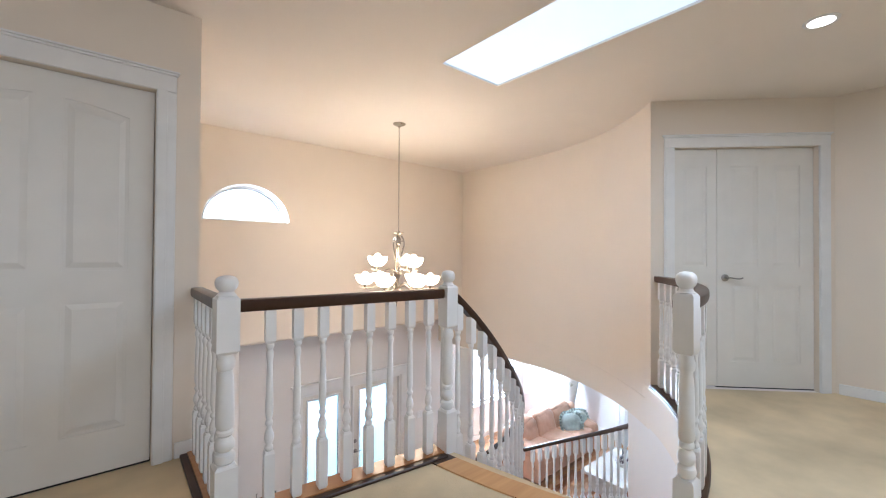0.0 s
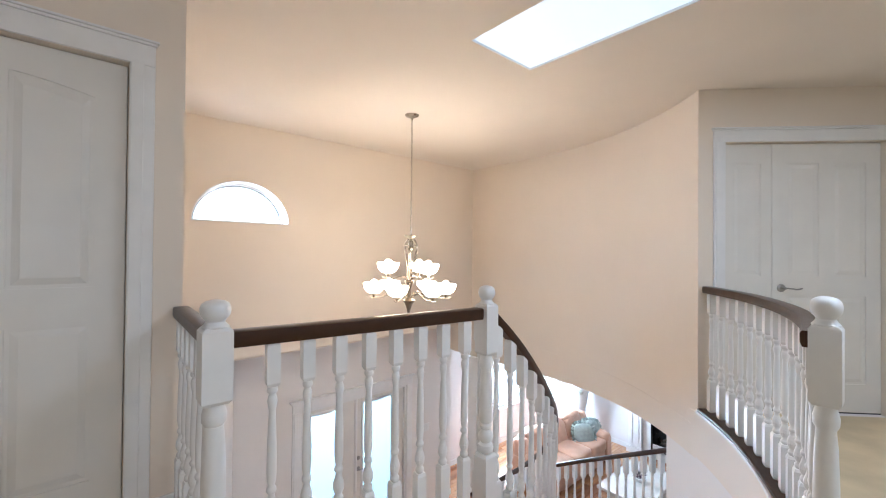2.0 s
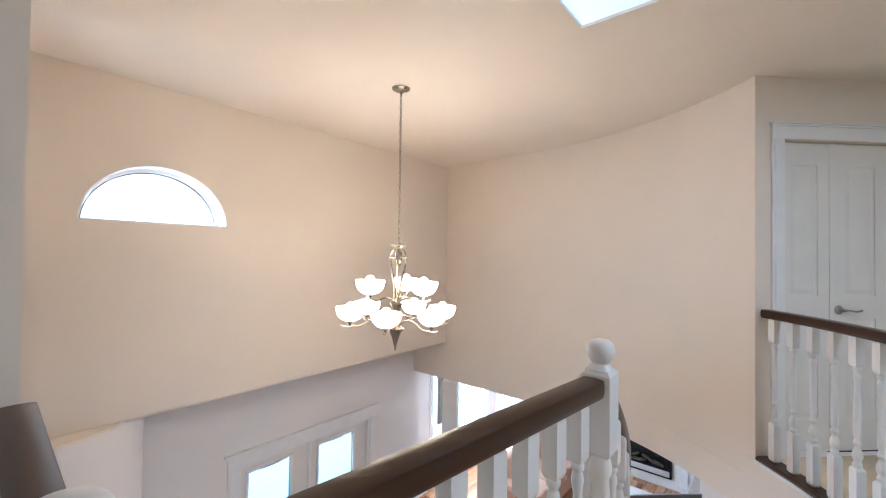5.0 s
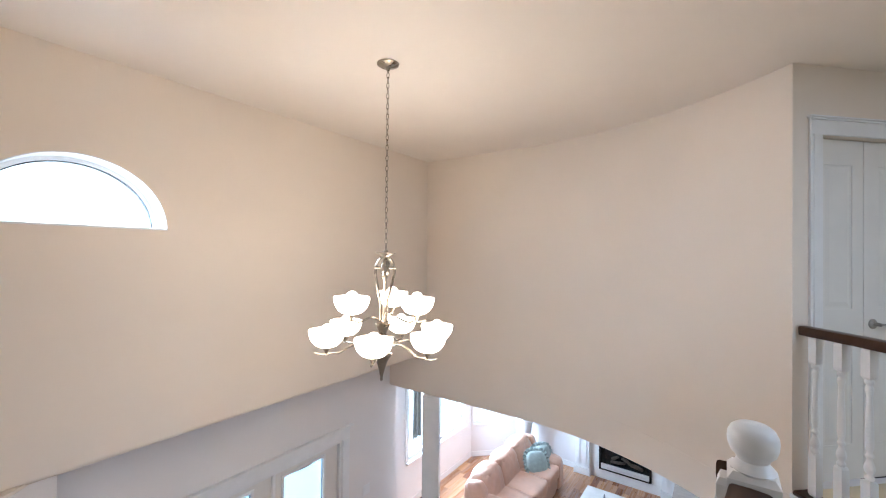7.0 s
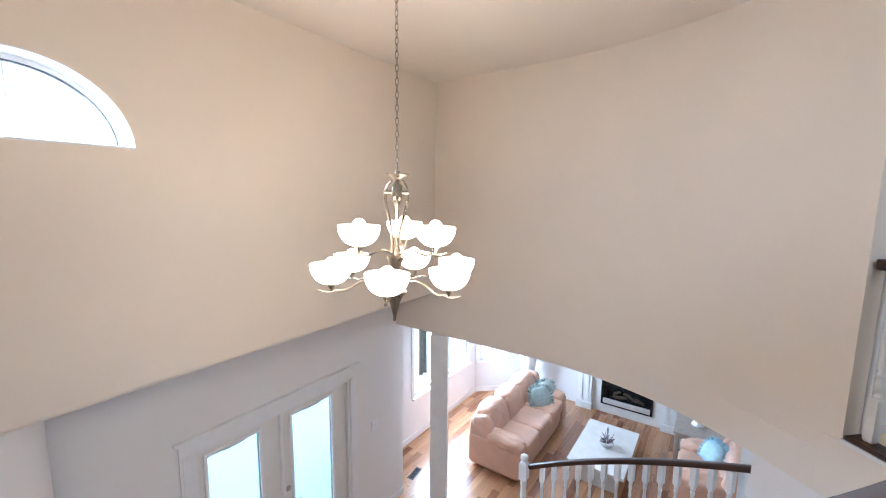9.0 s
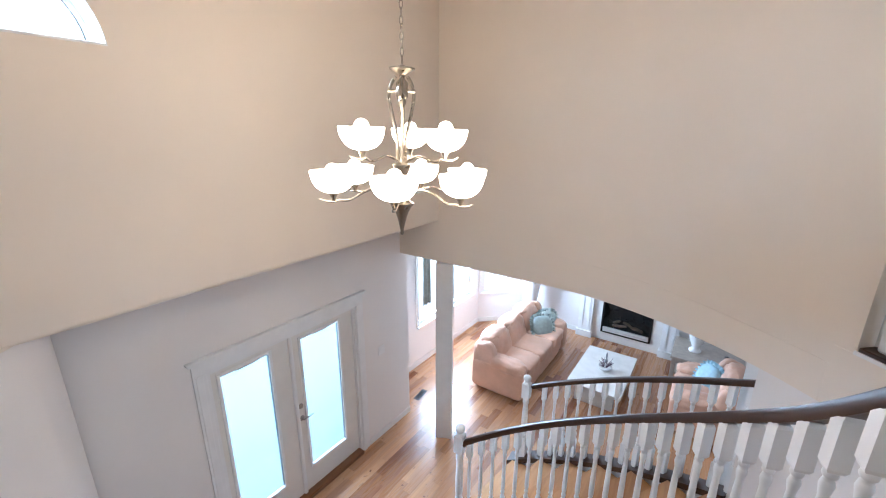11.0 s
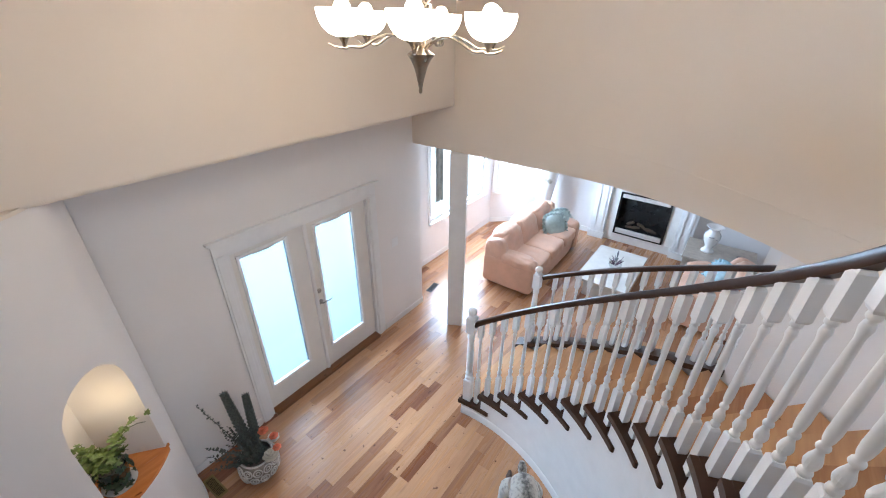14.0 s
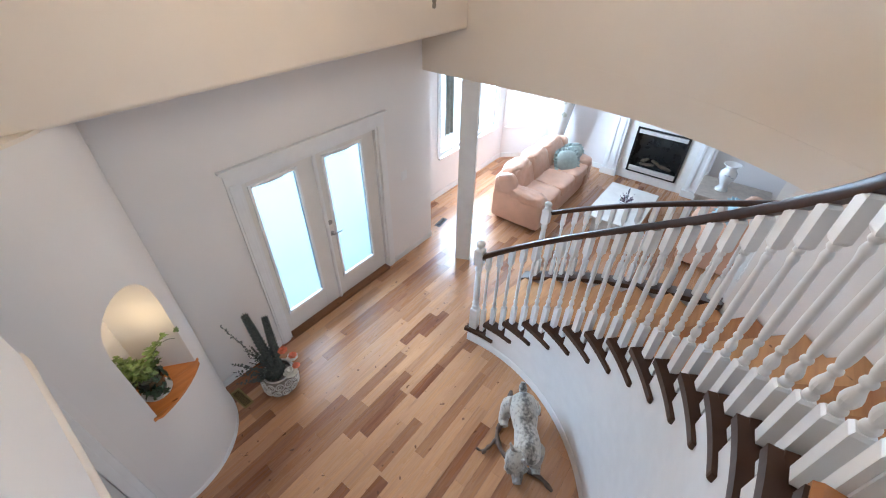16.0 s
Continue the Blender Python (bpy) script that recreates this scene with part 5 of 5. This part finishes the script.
vs = thing("floor_vase", (8.16, 5.28, LOW), "tall white tapering floor vase in the bay corner", "vase")
part("body", lathe(bmesh.new(), [(0.0, 0.0), (0.13, 0.0), (0.135, 0.03), (0.11, 0.07), (0.11, 0.30), (0.14, 0.65), (0.185, 0.95), (0.225, 1.20), (0.235, 1.34), (0.205, 1.42), (0.21, 1.46), (0.195, 1.46), (0.16, 1.40), (0.0, 1.3)], 28), CERAMIC, vs, smooth=True)
SAGE = material("sage_glaze", (0.46, 0.47, 0.40), 0.35, vary=0.2, scale=20)
for k in range(9):
    a, z = 3.6 + rng.uniform(-0.9, 0.9), rng.uniform(1.0, 1.32)
    r = 0.211 + (z - 1.1) * 0.09
    part("relief_leaf", soft(bmesh.new(), (0, 0, 0), (0.06, 0.012, 0.07), power=2, n=3, m=pose(r * math.cos(a), r * math.sin(a), z, rng.uniform(-40, 40), 0, math.degrees(a) + 90)), SAGE, vs, smooth=True)

DRAPE = material("grey_green_drape", (0.32, 0.35, 0.32), 0.85, vary=0.15, scale=12, bump=0.4, bump_scale=220)
cu = thing("curtain", (5.93, LWY - 0.07, -0.45), "grey-green gathered curtain panel beside the window", "curtain")
bm, rows = bmesh.new(), []
for z in steps(0.0, -1.24, 10):
    rows.append([[bm.verts.new((x * (1 - 0.12 * math.sin(-z * 2.2)), 0.028 * math.sin(x * 62 + z * 0.8) + o, z)) for x in steps(-0.125, 0.125, 28)] for o in (0.0, 0.004)])
for (a0, a1), (b0, b1) in zip(rows, rows[1:]):
    for k in range(28):
        bm.faces.new((a0[k], a0[k + 1], b0[k + 1], b0[k])), bm.faces.new((a1[k], a1[k + 1], b1[k + 1], b1[k]))
part("panel", bm, DRAPE, cu, smooth=True)
part("rod", lathe(bmesh.new(), [(0.011, -0.2), (0.011, 0.2)], 10, pose(0, 0.01, 0.012, 0, 90)), STEEL, cu)

# ---- entrance things ----
SHELF = wood("cherry_shelf", (0.27, 0.065, 0.014), (0.70, 0.27, 0.075), 0.25, coat=0.3, contrast=1.3)
bm = bmesh.new()
aa = steps(NA0 - 2.5, NA1 + 2.5, 24)
lip = [NR + 0.028 if NA0 <= a <= NA1 else NR + 0.012 for a in aa]
plate(bm, [tuple(round_point(r, a, 0))[:2] for r, a in zip(lip, aa)] + [tuple(round_point(NR + 0.001, a, 0))[:2] for a in (NA1 + 2.5, NA1 + 0.2)] + [tuple(round_point(NB + 0.01, a, 0))[:2] for a in reversed(steps(NA0 + 0.6, NA1 - 0.6, 14))] + [tuple(round_point(NR + 0.001, a, 0))[:2] for a in (NA0 - 0.2, NA0 - 2.5)], SILL + 0.002, SILL + 0.024)
tagged(part("niche_shelf", rounded(bm, SILL + 0.024, 0.004), SHELF), "cherry wood shelf lining the wall niche", "shelf")

IVY = material("ivy_leaf", (0.12, 0.185, 0.055), 0.42, vary=0.6, scale=35)
IVYDARK = material("dark_leaf", (0.022, 0.050, 0.022), 0.5, vary=0.4, scale=35)


def ivy_leaf(bm, at, m, size):
    """A five-pointed leaf, folded along its middle."""
    pts = [(0, 0), (0.28, -0.12), (0.52, 0.10), (0.34, 0.30), (0.46, 0.62), (0.2, 0.55), (0, 1.0), (-0.2, 0.55), (-0.46, 0.62), (-0.34, 0.30), (-0.52, 0.10), (-0.28, -0.12)]
    vs = [bm.verts.new(m @ (Vector((x, y, 0.22 * abs(x))) * size) + Vector(at)) for x, y in pts]
    c = bm.verts.new(m @ (Vector((0, 0.35, -0.03)) * size) + Vector(at))
    for k in range(12):
        bm.faces.new((vs[k], vs[(k + 1) % 12], c))


px, py, pz = tuple(round_point(0.515, -62, SILL + 0.024))
ip = thing("ivy_plant", (px, py, pz), "trailing green ivy in a dark glass pot on the niche shelf", "plant")
part("pot", lathe(bmesh.new(), [(0.0, 0.0), (0.052, 0.0), (0.062, 0.02), (0.074, 0.09), (0.080, 0.16), (0.074, 0.165), (0.066, 0.14), (0.0, 0.12)], 22), material("dark_green_glass", (0.015, 0.028, 0.020), 0.12, vary=0.3, scale=15, coat=0.5), ip, smooth=True)
part("saucer", lathe(bmesh.new(), [(0.0, 0.0005), (0.088, 0.0005), (0.094, 0.012), (0.086, 0.012), (0.0, 0.004)], 24), CERAMIC, ip, smooth=True)
rng = random.Random(21)
bmA, bmD, bs = bmesh.new(), bmesh.new(), bmesh.new()
room = Vector((math.cos(radians(-62)), math.sin(radians(-62)), 0))
for k in range(30):
    a = rng.uniform(-2.9, -0.3) if k % 4 else rng.uniform(-0.3, 2.2)
    d0 = Matrix.Rotation(a, 3, "Z") @ room
    reach, rise = rng.uniform(0.05, 0.16), rng.uniform(0.04, 0.15)
    if k == 0:
        d0, reach, rise = Matrix.Rotation(1.15, 3, "Z") @ room, 0.24, 0.17
    pts = [Vector((0, 0, 0.15)) + d0 * reach * t + Vector((0, 0, rise * math.sin(t * 2.2))) for t in steps(0, 1, 6)]
    sweep(bs, pts, disc(0.002, 5))
    for t in range(13):
        p = pts[min(6, 1 + t * 5 // 12)] + Vector((rng.uniform(-0.025, 0.025), rng.uniform(-0.025, 0.025), rng.uniform(0.015, 0.045)))
        ivy_leaf(bmA, p, Euler((rng.uniform(-0.7, 0.7), rng.uniform(-0.6, 0.6), rng.uniform(0, 6.3))).to_matrix(), rng.uniform(0.028, 0.050))
for k in range(46):
    a, z = rng.uniform(-2.6, 1.6), rng.uniform(0.01, 0.17)
    q = Matrix.Rotation(a, 3, "Z") @ room * (0.075 + rng.uniform(0, 0.02)) + Vector((0, 0, z))
    ivy_leaf(bmD, q, Euler((rng.uniform(0.6, 1.9), rng.uniform(-0.5, 0.5), math.atan2(room.y, room.x) + a + 1.57 + rng.uniform(-0.5, 0.5))).to_matrix(), rng.uniform(0.026, 0.045))
part("stems", bs, IVYDARK, ip)
part("leaves", bmA, IVY, ip, "bright ivy leaves")
part("trailing_leaves", bmD, IVYDARK, ip, "dark trailing leaves")
ip.matrix_world = ip.matrix_world @ Matrix.Diagonal((1.05, 1.05, 1.12, 1))

WICKER = material("whitewashed_wicker", (0.64, 0.61, 0.57), 0.8, vary=0.2, scale=30, bump=0.5, bump_scale=150)
pl = thing("basket_planter", (1.835, 5.185, LOW), "whitewashed scroll basket with dried grey plants", "planter")
prof = [(0.0, 0.0), (0.115, 0.0), (0.137, 0.02), (0.162, 0.10), (0.166, 0.15), (0.155, 0.22), (0.136, 0.255), (0.128, 0.25), (0.142, 0.21), (0.150, 0.15), (0.0, 0.13)]
# body darker than the scrolls: shade in the openwork put into its colour
part("basket", lathe(bmesh.new(), prof, 30), material("shaded_wicker", (0.27, 0.235, 0.20), 0.9, vary=0.25, scale=30, bump=0.5, bump_scale=120), pl, smooth=True)
part("rim", sweep(bmesh.new(), [(0.135 * math.cos(t), 0.135 * math.sin(t), 0.254) for t in np.linspace(0, 2 * math.pi, 31)[:-1]], disc(0.009, 7), closed=True), WICKER, pl, smooth=True)
for z, r, n in ((0.195, 0.163, 12), (0.108, 0.168, 12)):
    for k in range(n):
        a = 2 * math.pi * (k + (0.5 if z < 0.15 else 0)) / n
        m = pose(r * math.cos(a), r * math.sin(a), z, 0, 0, math.degrees(a)) @ pose(0, 0, 0, 0, -14 if z > 0.15 else 4)
        ring = [m @ Vector((0, 0.037 * math.cos(t), 0.037 * math.sin(t))) for t in np.linspace(0, 2 * math.pi, 13)[:-1]]
        bm = sweep(bmesh.new(), ring, disc(0.0068, 5), ups=[m.to_3x3() @ Vector((1, 0, 0))] * 12, closed=True)
        ring = [m @ Vector((0.001, 0.017 * math.cos(t), 0.017 * math.sin(t))) for t in np.linspace(0, 2 * math.pi, 9)[:-1]]
        sweep(bm, ring, disc(0.0045, 5), ups=[m.to_3x3() @ Vector((1, 0, 0))] * 8, closed=True)
        part("scroll", bm, WICKER, pl, smooth=True)
GREYGREEN = material("dried_grey_green", (0.10, 0.115, 0.10), 0.85, vary=0.35, scale=50)
rng = random.Random(8)


def spike(bm, base, tip, r):
    """A tall seed head: a stem thickly set with small scales."""
    base, tip = Vector(base), Vector(tip)
    d = (tip - base).normalized()
    side = d.cross(Vector((0, 1, 0))).normalized()
    up = side.cross(d)
    L = (tip - base).length
    sweep(bm, [base, base.lerp(tip, 0.35), base.lerp(tip, 0.7), tip], disc(0.6 * r, 7), scales=[0.3, 0.9, 1, 0.4])
    for i in range(24):
        t = 0.35 + 0.65 * i / 24
        w = r * (1.1 - 0.5 * t)
        for k in range(9):
            a = 2 * math.pi * (k + 0.5 * (i % 2)) / 9
            o = side * math.cos(a) + up * math.sin(a)
            p = base + d * L * t + o * w * 0.55
            tang = d.cross(o)
            v = [bm.verts.new(q) for q in (p - tang * w * 0.32, p + tang * w * 0.32, p + o * w * 0.75 + d * w * 0.9)]
            w2 = bm.verts.new(p + d * w * 0.7)
            bm.faces.new((v[0], v[1], v[2])), bm.faces.new((v[1], w2, v[2])), bm.faces.new((w2, v[0], v[2]))


part("seed_spike", spike(bm := bmesh.new(), (0.0, 0.02, 0.15), (-0.075, 0.0, 1.11), 0.046) or bm, GREYGREEN, pl, "tall dark seed head")
part("seed_spike", spike(bm := bmesh.new(), (0.03, 0.0, 0.15), (0.07, 0.0, 0.96), 0.043) or bm, GREYGREEN, pl, "tall dark seed head")
bm = bmesh.new()
sprig(bm, (0, 0, 0.18), (-0.27, 0.0, 1.16), 0.004, 46, 0.030, rng, 0.5)
sprig(bm, (0, 0, 0.18), (-0.33, -0.02, 0.74), 0.004, 34, 0.036, rng, 0.5)
sprig(bm, (0, 0, 0.18), (0.13, 0.12, 0.74), 0.003, 26, 0.030, rng)
for k in range(34):
    a, l = rng.uniform(0, 2 * math.pi), rng.uniform(0.10, 0.26)
    sprig(bm, (0.02 * math.cos(a), 0.02 * math.sin(a), 0.18), (math.cos(a) * l - 0.10, math.sin(a) * l * 0.8 + 0.03, rng.uniform(0.30, 0.66)), 0.003, 22, 0.040, rng)
part("dried_foliage", bm, GREYGREEN, pl, "grey-green dried foliage")
ORANGE, IVORY = material("orange_blossom", (0.75, 0.20, 0.10), 0.7, vary=0.2, scale=30), material("ivory_blossom", (0.72, 0.66, 0.56), 0.7, vary=0.1, scale=30)


def blossom(at, r, mat, name):
    bm = bmesh.new()
    for layer in range(3):
        for k in range(7):
            a = 2 * math.pi * (k + layer * 0.4) / 7
            m = pose(*at) @ pose(0, 0, 0, 0, 0, math.degrees(a)) @ pose(r * (0.55 - layer * 0.17), 0, layer * r * 0.22, 0, -25 - layer * 20, 0)
            soft(bm, (0, 0, 0), (r * 0.9, r * 0.75, r * 0.16), power=2, n=3, m=m)
    part(name, bm, mat, pl, smooth=True)


blossom((0.09, -0.07, 0.53), 0.050, ORANGE, "orange_flower")
blossom((0.15, -0.10, 0.42), 0.044, ORANGE, "orange_flower")
blossom((0.13, -0.15, 0.325), 0.042, ORANGE, "orange_flower")
blossom((0.06, -0.15, 0.29), 0.075, IVORY, "ivory_flower")
blossom((0.16, -0.05, 0.34), 0.062, IVORY, "ivory_flower")


def register(at, rz, label, mat, w=0.26, d=0.095):
    t = thing("floor_register", at, label, "vent", rz=rz)
    bm = bmesh.new()
    for b in ((-w / 2, w / 2, -d / 2, -d / 2 + 0.014), (-w / 2, w / 2, d / 2 - 0.014, d / 2), (-w / 2, -w / 2 + 0.018, -d / 2 + 0.014, d / 2 - 0.014), (w / 2 - 0.018, w / 2, -d / 2 + 0.014, d / 2 - 0.014)):
        box(bm, *b, 0.0, 0.006)
    part("frame", bm, mat, t)
    part("backing", B(-w / 2 + 0.018, w / 2 - 0.018, -d / 2 + 0.014, d / 2 - 0.014, 0.0003, 0.0012), BLACK, t)
    n = 16
    for k in range(n):
        x = -w / 2 + 0.018 + (w - 0.036) * (k + 0.5) / n
        part("slat", B(x - 0.003, x + 0.003, -d / 2 + 0.014, d / 2 - 0.014, 0.0012, 0.005), mat, t)


register((1.50, 5.385, LOW + 0.0005), 92, "brass floor register in the boards by the wall", material("aged_brass", (0.26, 0.19, 0.08), 0.4, 0.8))
register((5.15, 5.735, LOW + 0.0005), 8, "dark metal floor register by the wall", material("dark_bronze", (0.06, 0.055, 0.05), 0.45, 0.6), 0.26)
sp = thing("switch_plate", (4.25, YLOW, -1.55), "white light switch plate on the entrance wall", "switch")
part("plate", B(-0.055, 0.055, -0.006, -0.0005, -0.06, 0.06, bevel=0.003), TRIM, sp)
for x in (-0.023, 0.023):
    part("rocker", B(x - 0.014, x + 0.014, -0.009, -0.0062, -0.03, 0.03, bevel=0.002), TRIM, sp)

# plush lynx on the floor by the stair wall: pale fur, a dark mottled band along the back
PLUSH = bpy.data.materials.new("grey_plush")
PLUSH.use_nodes = True
n_, l_ = PLUSH.node_tree.nodes, PLUSH.node_tree.links
b_ = n_["Principled BSDF"]
b_.inputs["Roughness"].default_value, b_.inputs["Sheen Weight"].default_value = 0.95, 0.4
t_, c_, r_ = n_.new("ShaderNodeTexNoise"), n_.new("ShaderNodeTexCoord"), n_.new("ShaderNodeValToRGB")
t_.inputs["Scale"].default_value, t_.inputs["Detail"].default_value = 34, 7
x_, ab_, band_, sum_ = n_.new("ShaderNodeSeparateXYZ"), n_.new("ShaderNodeMath"), n_.new("ShaderNodeMapRange"), n_.new("ShaderNodeMath")
ab_.operation, sum_.operation = "ABSOLUTE", "ADD"
band_.inputs["From Min"].default_value, band_.inputs["From Max"].default_value = 0.0, 0.07
band_.inputs["To Min"].default_value, band_.inputs["To Max"].default_value = -0.19, 0.09
r_.color_ramp.elements[0].position, r_.color_ramp.elements[0].color = 0.28, (0.12, 0.11, 0.10, 1)
r_.color_ramp.elements[1].position, r_.color_ramp.elements[1].color = 0.60, (0.53, 0.495, 0.44, 1)
l_.new(c_.outputs["Object"], t_.inputs[0]), l_.new(c_.outputs["Object"], x_.inputs[0]), l_.new(x_.outputs["Y"], ab_.inputs[0])
l_.new(ab_.outputs[0], band_.inputs["Value"]), l_.new(band_.outputs[0], sum_.inputs[0]), l_.new(t_.outputs["Fac"], sum_.inputs[1])
l_.new(sum_.outputs[0], r_.inputs[0]), l_.new(r_.outputs[0], b_.inputs["Base Color"])


def limb(bm, pts, radii):
    """A rounded limb through the points, thick as the radii say."""
    path = flowing(pts, 5)
    rs = [radii[min(len(radii) - 1, k // 5)] * (1 - (k % 5) / 5) + radii[min(len(radii) - 1, k // 5 + 1)] * (k % 5) / 5 for k in range(len(path))]
    sweep(bm, path, disc(1.0, 14), ups=[(0, 1, 0)] * len(path), scales=rs)


bm = bmesh.new()
limb(bm, [(-0.30, 0.0, 0.29), (-0.25, 0.0, 0.29), (-0.14, 0.0, 0.285), (0.02, 0.0, 0.265), (0.16, 0.0, 0.28), (0.25, -0.015, 0.30), (0.30, -0.04, 0.30)], [0.045, 0.11, 0.128, 0.098, 0.112, 0.108, 0.06])
limb(bm, [(-0.19, 0.07, 0.30), (-0.22, 0.09, 0.20), (-0.26, 0.10, 0.10), (-0.22, 0.10, 0.045), (-0.15, 0.10, 0.035)], [0.07, 0.085, 0.05, 0.046, 0.036])
limb(bm, [(-0.20, -0.07, 0.30), (-0.22, -0.11, 0.22), (-0.22, -0.14, 0.11), (-0.18, -0.155, 0.05), (-0.12, -0.155, 0.038)], [0.07, 0.085, 0.055, 0.048, 0.040])
limb(bm, [(0.19, 0.07, 0.27), (0.20, 0.085, 0.18), (0.21, 0.09, 0.09), (0.23, 0.09, 0.045), (0.29, 0.09, 0.035)], [0.075, 0.062, 0.050, 0.048, 0.036])
limb(bm, [(0.20, -0.055, 0.27), (0.25, -0.065, 0.18), (0.29, -0.07, 0.09), (0.32, -0.07, 0.045), (0.37, -0.075, 0.035)], [0.075, 0.062, 0.050, 0.048, 0.036])
limb(bm, [(-0.29, 0.0, 0.33), (-0.33, 0.0, 0.365), (-0.355, 0.0, 0.40)], [0.036, 0.038, 0.022])
head = pose(0.315, -0.115, 0.335, 0, 24, -52)
for at, size in (((0, 0, 0), (0.17, 0.17, 0.155)), ((0.075, 0, -0.03), (0.085, 0.095, 0.075)), ((0.0, 0.075, -0.035), (0.07, 0.06, 0.08)), ((0.0, -0.075, -0.035), (0.07, 0.06, 0.08))):
    soft(bm, at, size, power=2.2, n=8, wrinkle=0.006, seed=at[0], m=head)
for sy in (-1, 1):
    lathe(bm, [(0.026, 0.0), (0.024, 0.02), (0.014, 0.055), (0.004, 0.085), (0.0, 0.088)], 10, head @ pose(-0.035, sy * 0.058, 0.052, sy * -16, -14, 0) @ Matrix.Diagonal((0.55, 1, 1, 1)))
rng = random.Random(21)
bm.faces.ensure_lookup_table()
for f in list(bm.faces):
    f.normal_update()
    area_ = f.calc_area()
    for _ in range(max(1, min(5, int(area_ / 0.00006)))):
        d = (f.normal + Vector((rng.uniform(-0.9, 0.2), rng.uniform(-0.5, 0.5), rng.uniform(-0.6, 0.3)))).normalized()
        w_ = d.orthogonal().normalized() * 0.0022
        vs_ = [v.co for v in f.verts]
        wt_ = [rng.random() + 0.05 for _ in vs_]
        o = sum((v * q for v, q in zip(vs_, wt_)), Vector((0, 0, 0))) / sum(wt_)
        bm.faces.new([bm.verts.new(q) for q in (o - w_, o + w_, o + d * rng.uniform(0.008, 0.017))])
ly = tagged(part("plush_lynx", bm, PLUSH, smooth=True, sharp=75), "pale grey plush lynx with a dark back standing on the floor", "plush toy")
ly.matrix_world = pose(2.82, 2.994, LOW, 0, 0, 214.3)
DRIFT = material("grey_driftwood", (0.15, 0.105, 0.08), 0.85, vary=0.35, scale=20, bump=0.6, bump_scale=80)
dw = thing("driftwood_branch", (2.70, 3.16, LOW), "dark grey driftwood branch on the floor beside the plush lynx", "driftwood")
for pts, r in (([(0.50, 0.161, 0.03), (0.34, 0.11, 0.032), (0.177, 0.07, 0.03), (0.04, 0.045, 0.032), (-0.06, -0.05, 0.034), (-0.10, -0.20, 0.03), (-0.06, -0.42, 0.026), (-0.095, -0.57, 0.022)], 0.026), ([(0.0, 0.02, 0.030), (-0.09, 0.035, 0.026), (-0.15, 0.05, 0.03), (-0.195, 0.05, 0.035)], 0.020), ([(-0.16, 0.05, 0.03), (-0.19, 0.085, 0.04), (-0.195, 0.12, 0.055)], 0.012)):
    p_ = flowing(pts, 3)
    part("limb", sweep(bmesh.new(), p_, disc(r, 9), scales=[0.55] + [0.85 + 0.25 * math.sin(q * 1.9) for q in range(1, len(p_) - 1)] + [0.45]), DRIFT, dw, smooth=True)


# ---- boards of the lower floor ----
def lay_boards():
    """Boards along x in rows of one width; those round the entrance are pieces, the rest one joined sheet."""
    rng = random.Random(5)
    width, gap = 0.105, 0.0004
    base = tagged(part("floor_lower", B(-2.3, 9.1, -0.6, 6.6, LOW - 0.011, LOW - 0.0075), DARKGAP), "mixed brown hickory strip floor with knots", "floor", kind="structure")
    meshes, rest, count = {}, bmesh.new(), 0
    y = -0.6
    while y < 6.5:
        x = -2.3 - rng.random() * 0.3
        while x < 9.0:
            l = rng.choice((0.32, 0.45, 0.55, 0.70, 0.85, 1.05))
            cx, cy = x + l / 2, y + width / 2
            near = 1.1 < cx < 4.7 and 2.3 < cy < 5.65
            if near and count < 296:
                if l not in meshes:
                    bm = B(-l / 2 + gap, l / 2 - gap, -width / 2 + gap, width / 2 - gap, -0.0072, 0.0)
                    rounded(bm, 0.0, 0.0006)
                    me = bpy.data.meshes.new("board")
                    bm.to_mesh(me)
                    bm.free()
                    me.materials.append(PLANK)
                    meshes[l] = me
                ob = new("board", meshes[l])
                ob.parent = base
                ob.location = (cx, cy, LOW)
                count += 1
            else:
                z0, z1 = LOW - 0.0072, LOW
                vs = [rest.verts.new((a, b, c)) for c in (z0, z1) for a, b in ((max(x, -2.3) + gap, y + gap), (min(x + l, 9.1) - gap, y + gap), (min(x + l, 9.1) - gap, y + width - gap), (max(x, -2.3) + gap, y + width - gap))]
                for q in ((4, 5, 6, 7), (0, 1, 5, 4), (1, 2, 6, 5), (2, 3, 7, 6), (3, 0, 4, 7)):
                    rest.faces.new([vs[k] for k in q])
            x += l
        y += width
    me = bpy.data.meshes.new("boards_beyond")
    rest.to_mesh(me)
    rest.free()
    me.materials.append(PLANKS)
    ob = new("boards_beyond", me)
    ob.parent = base
    ob["kind"] = "stuff"


lay_boards()
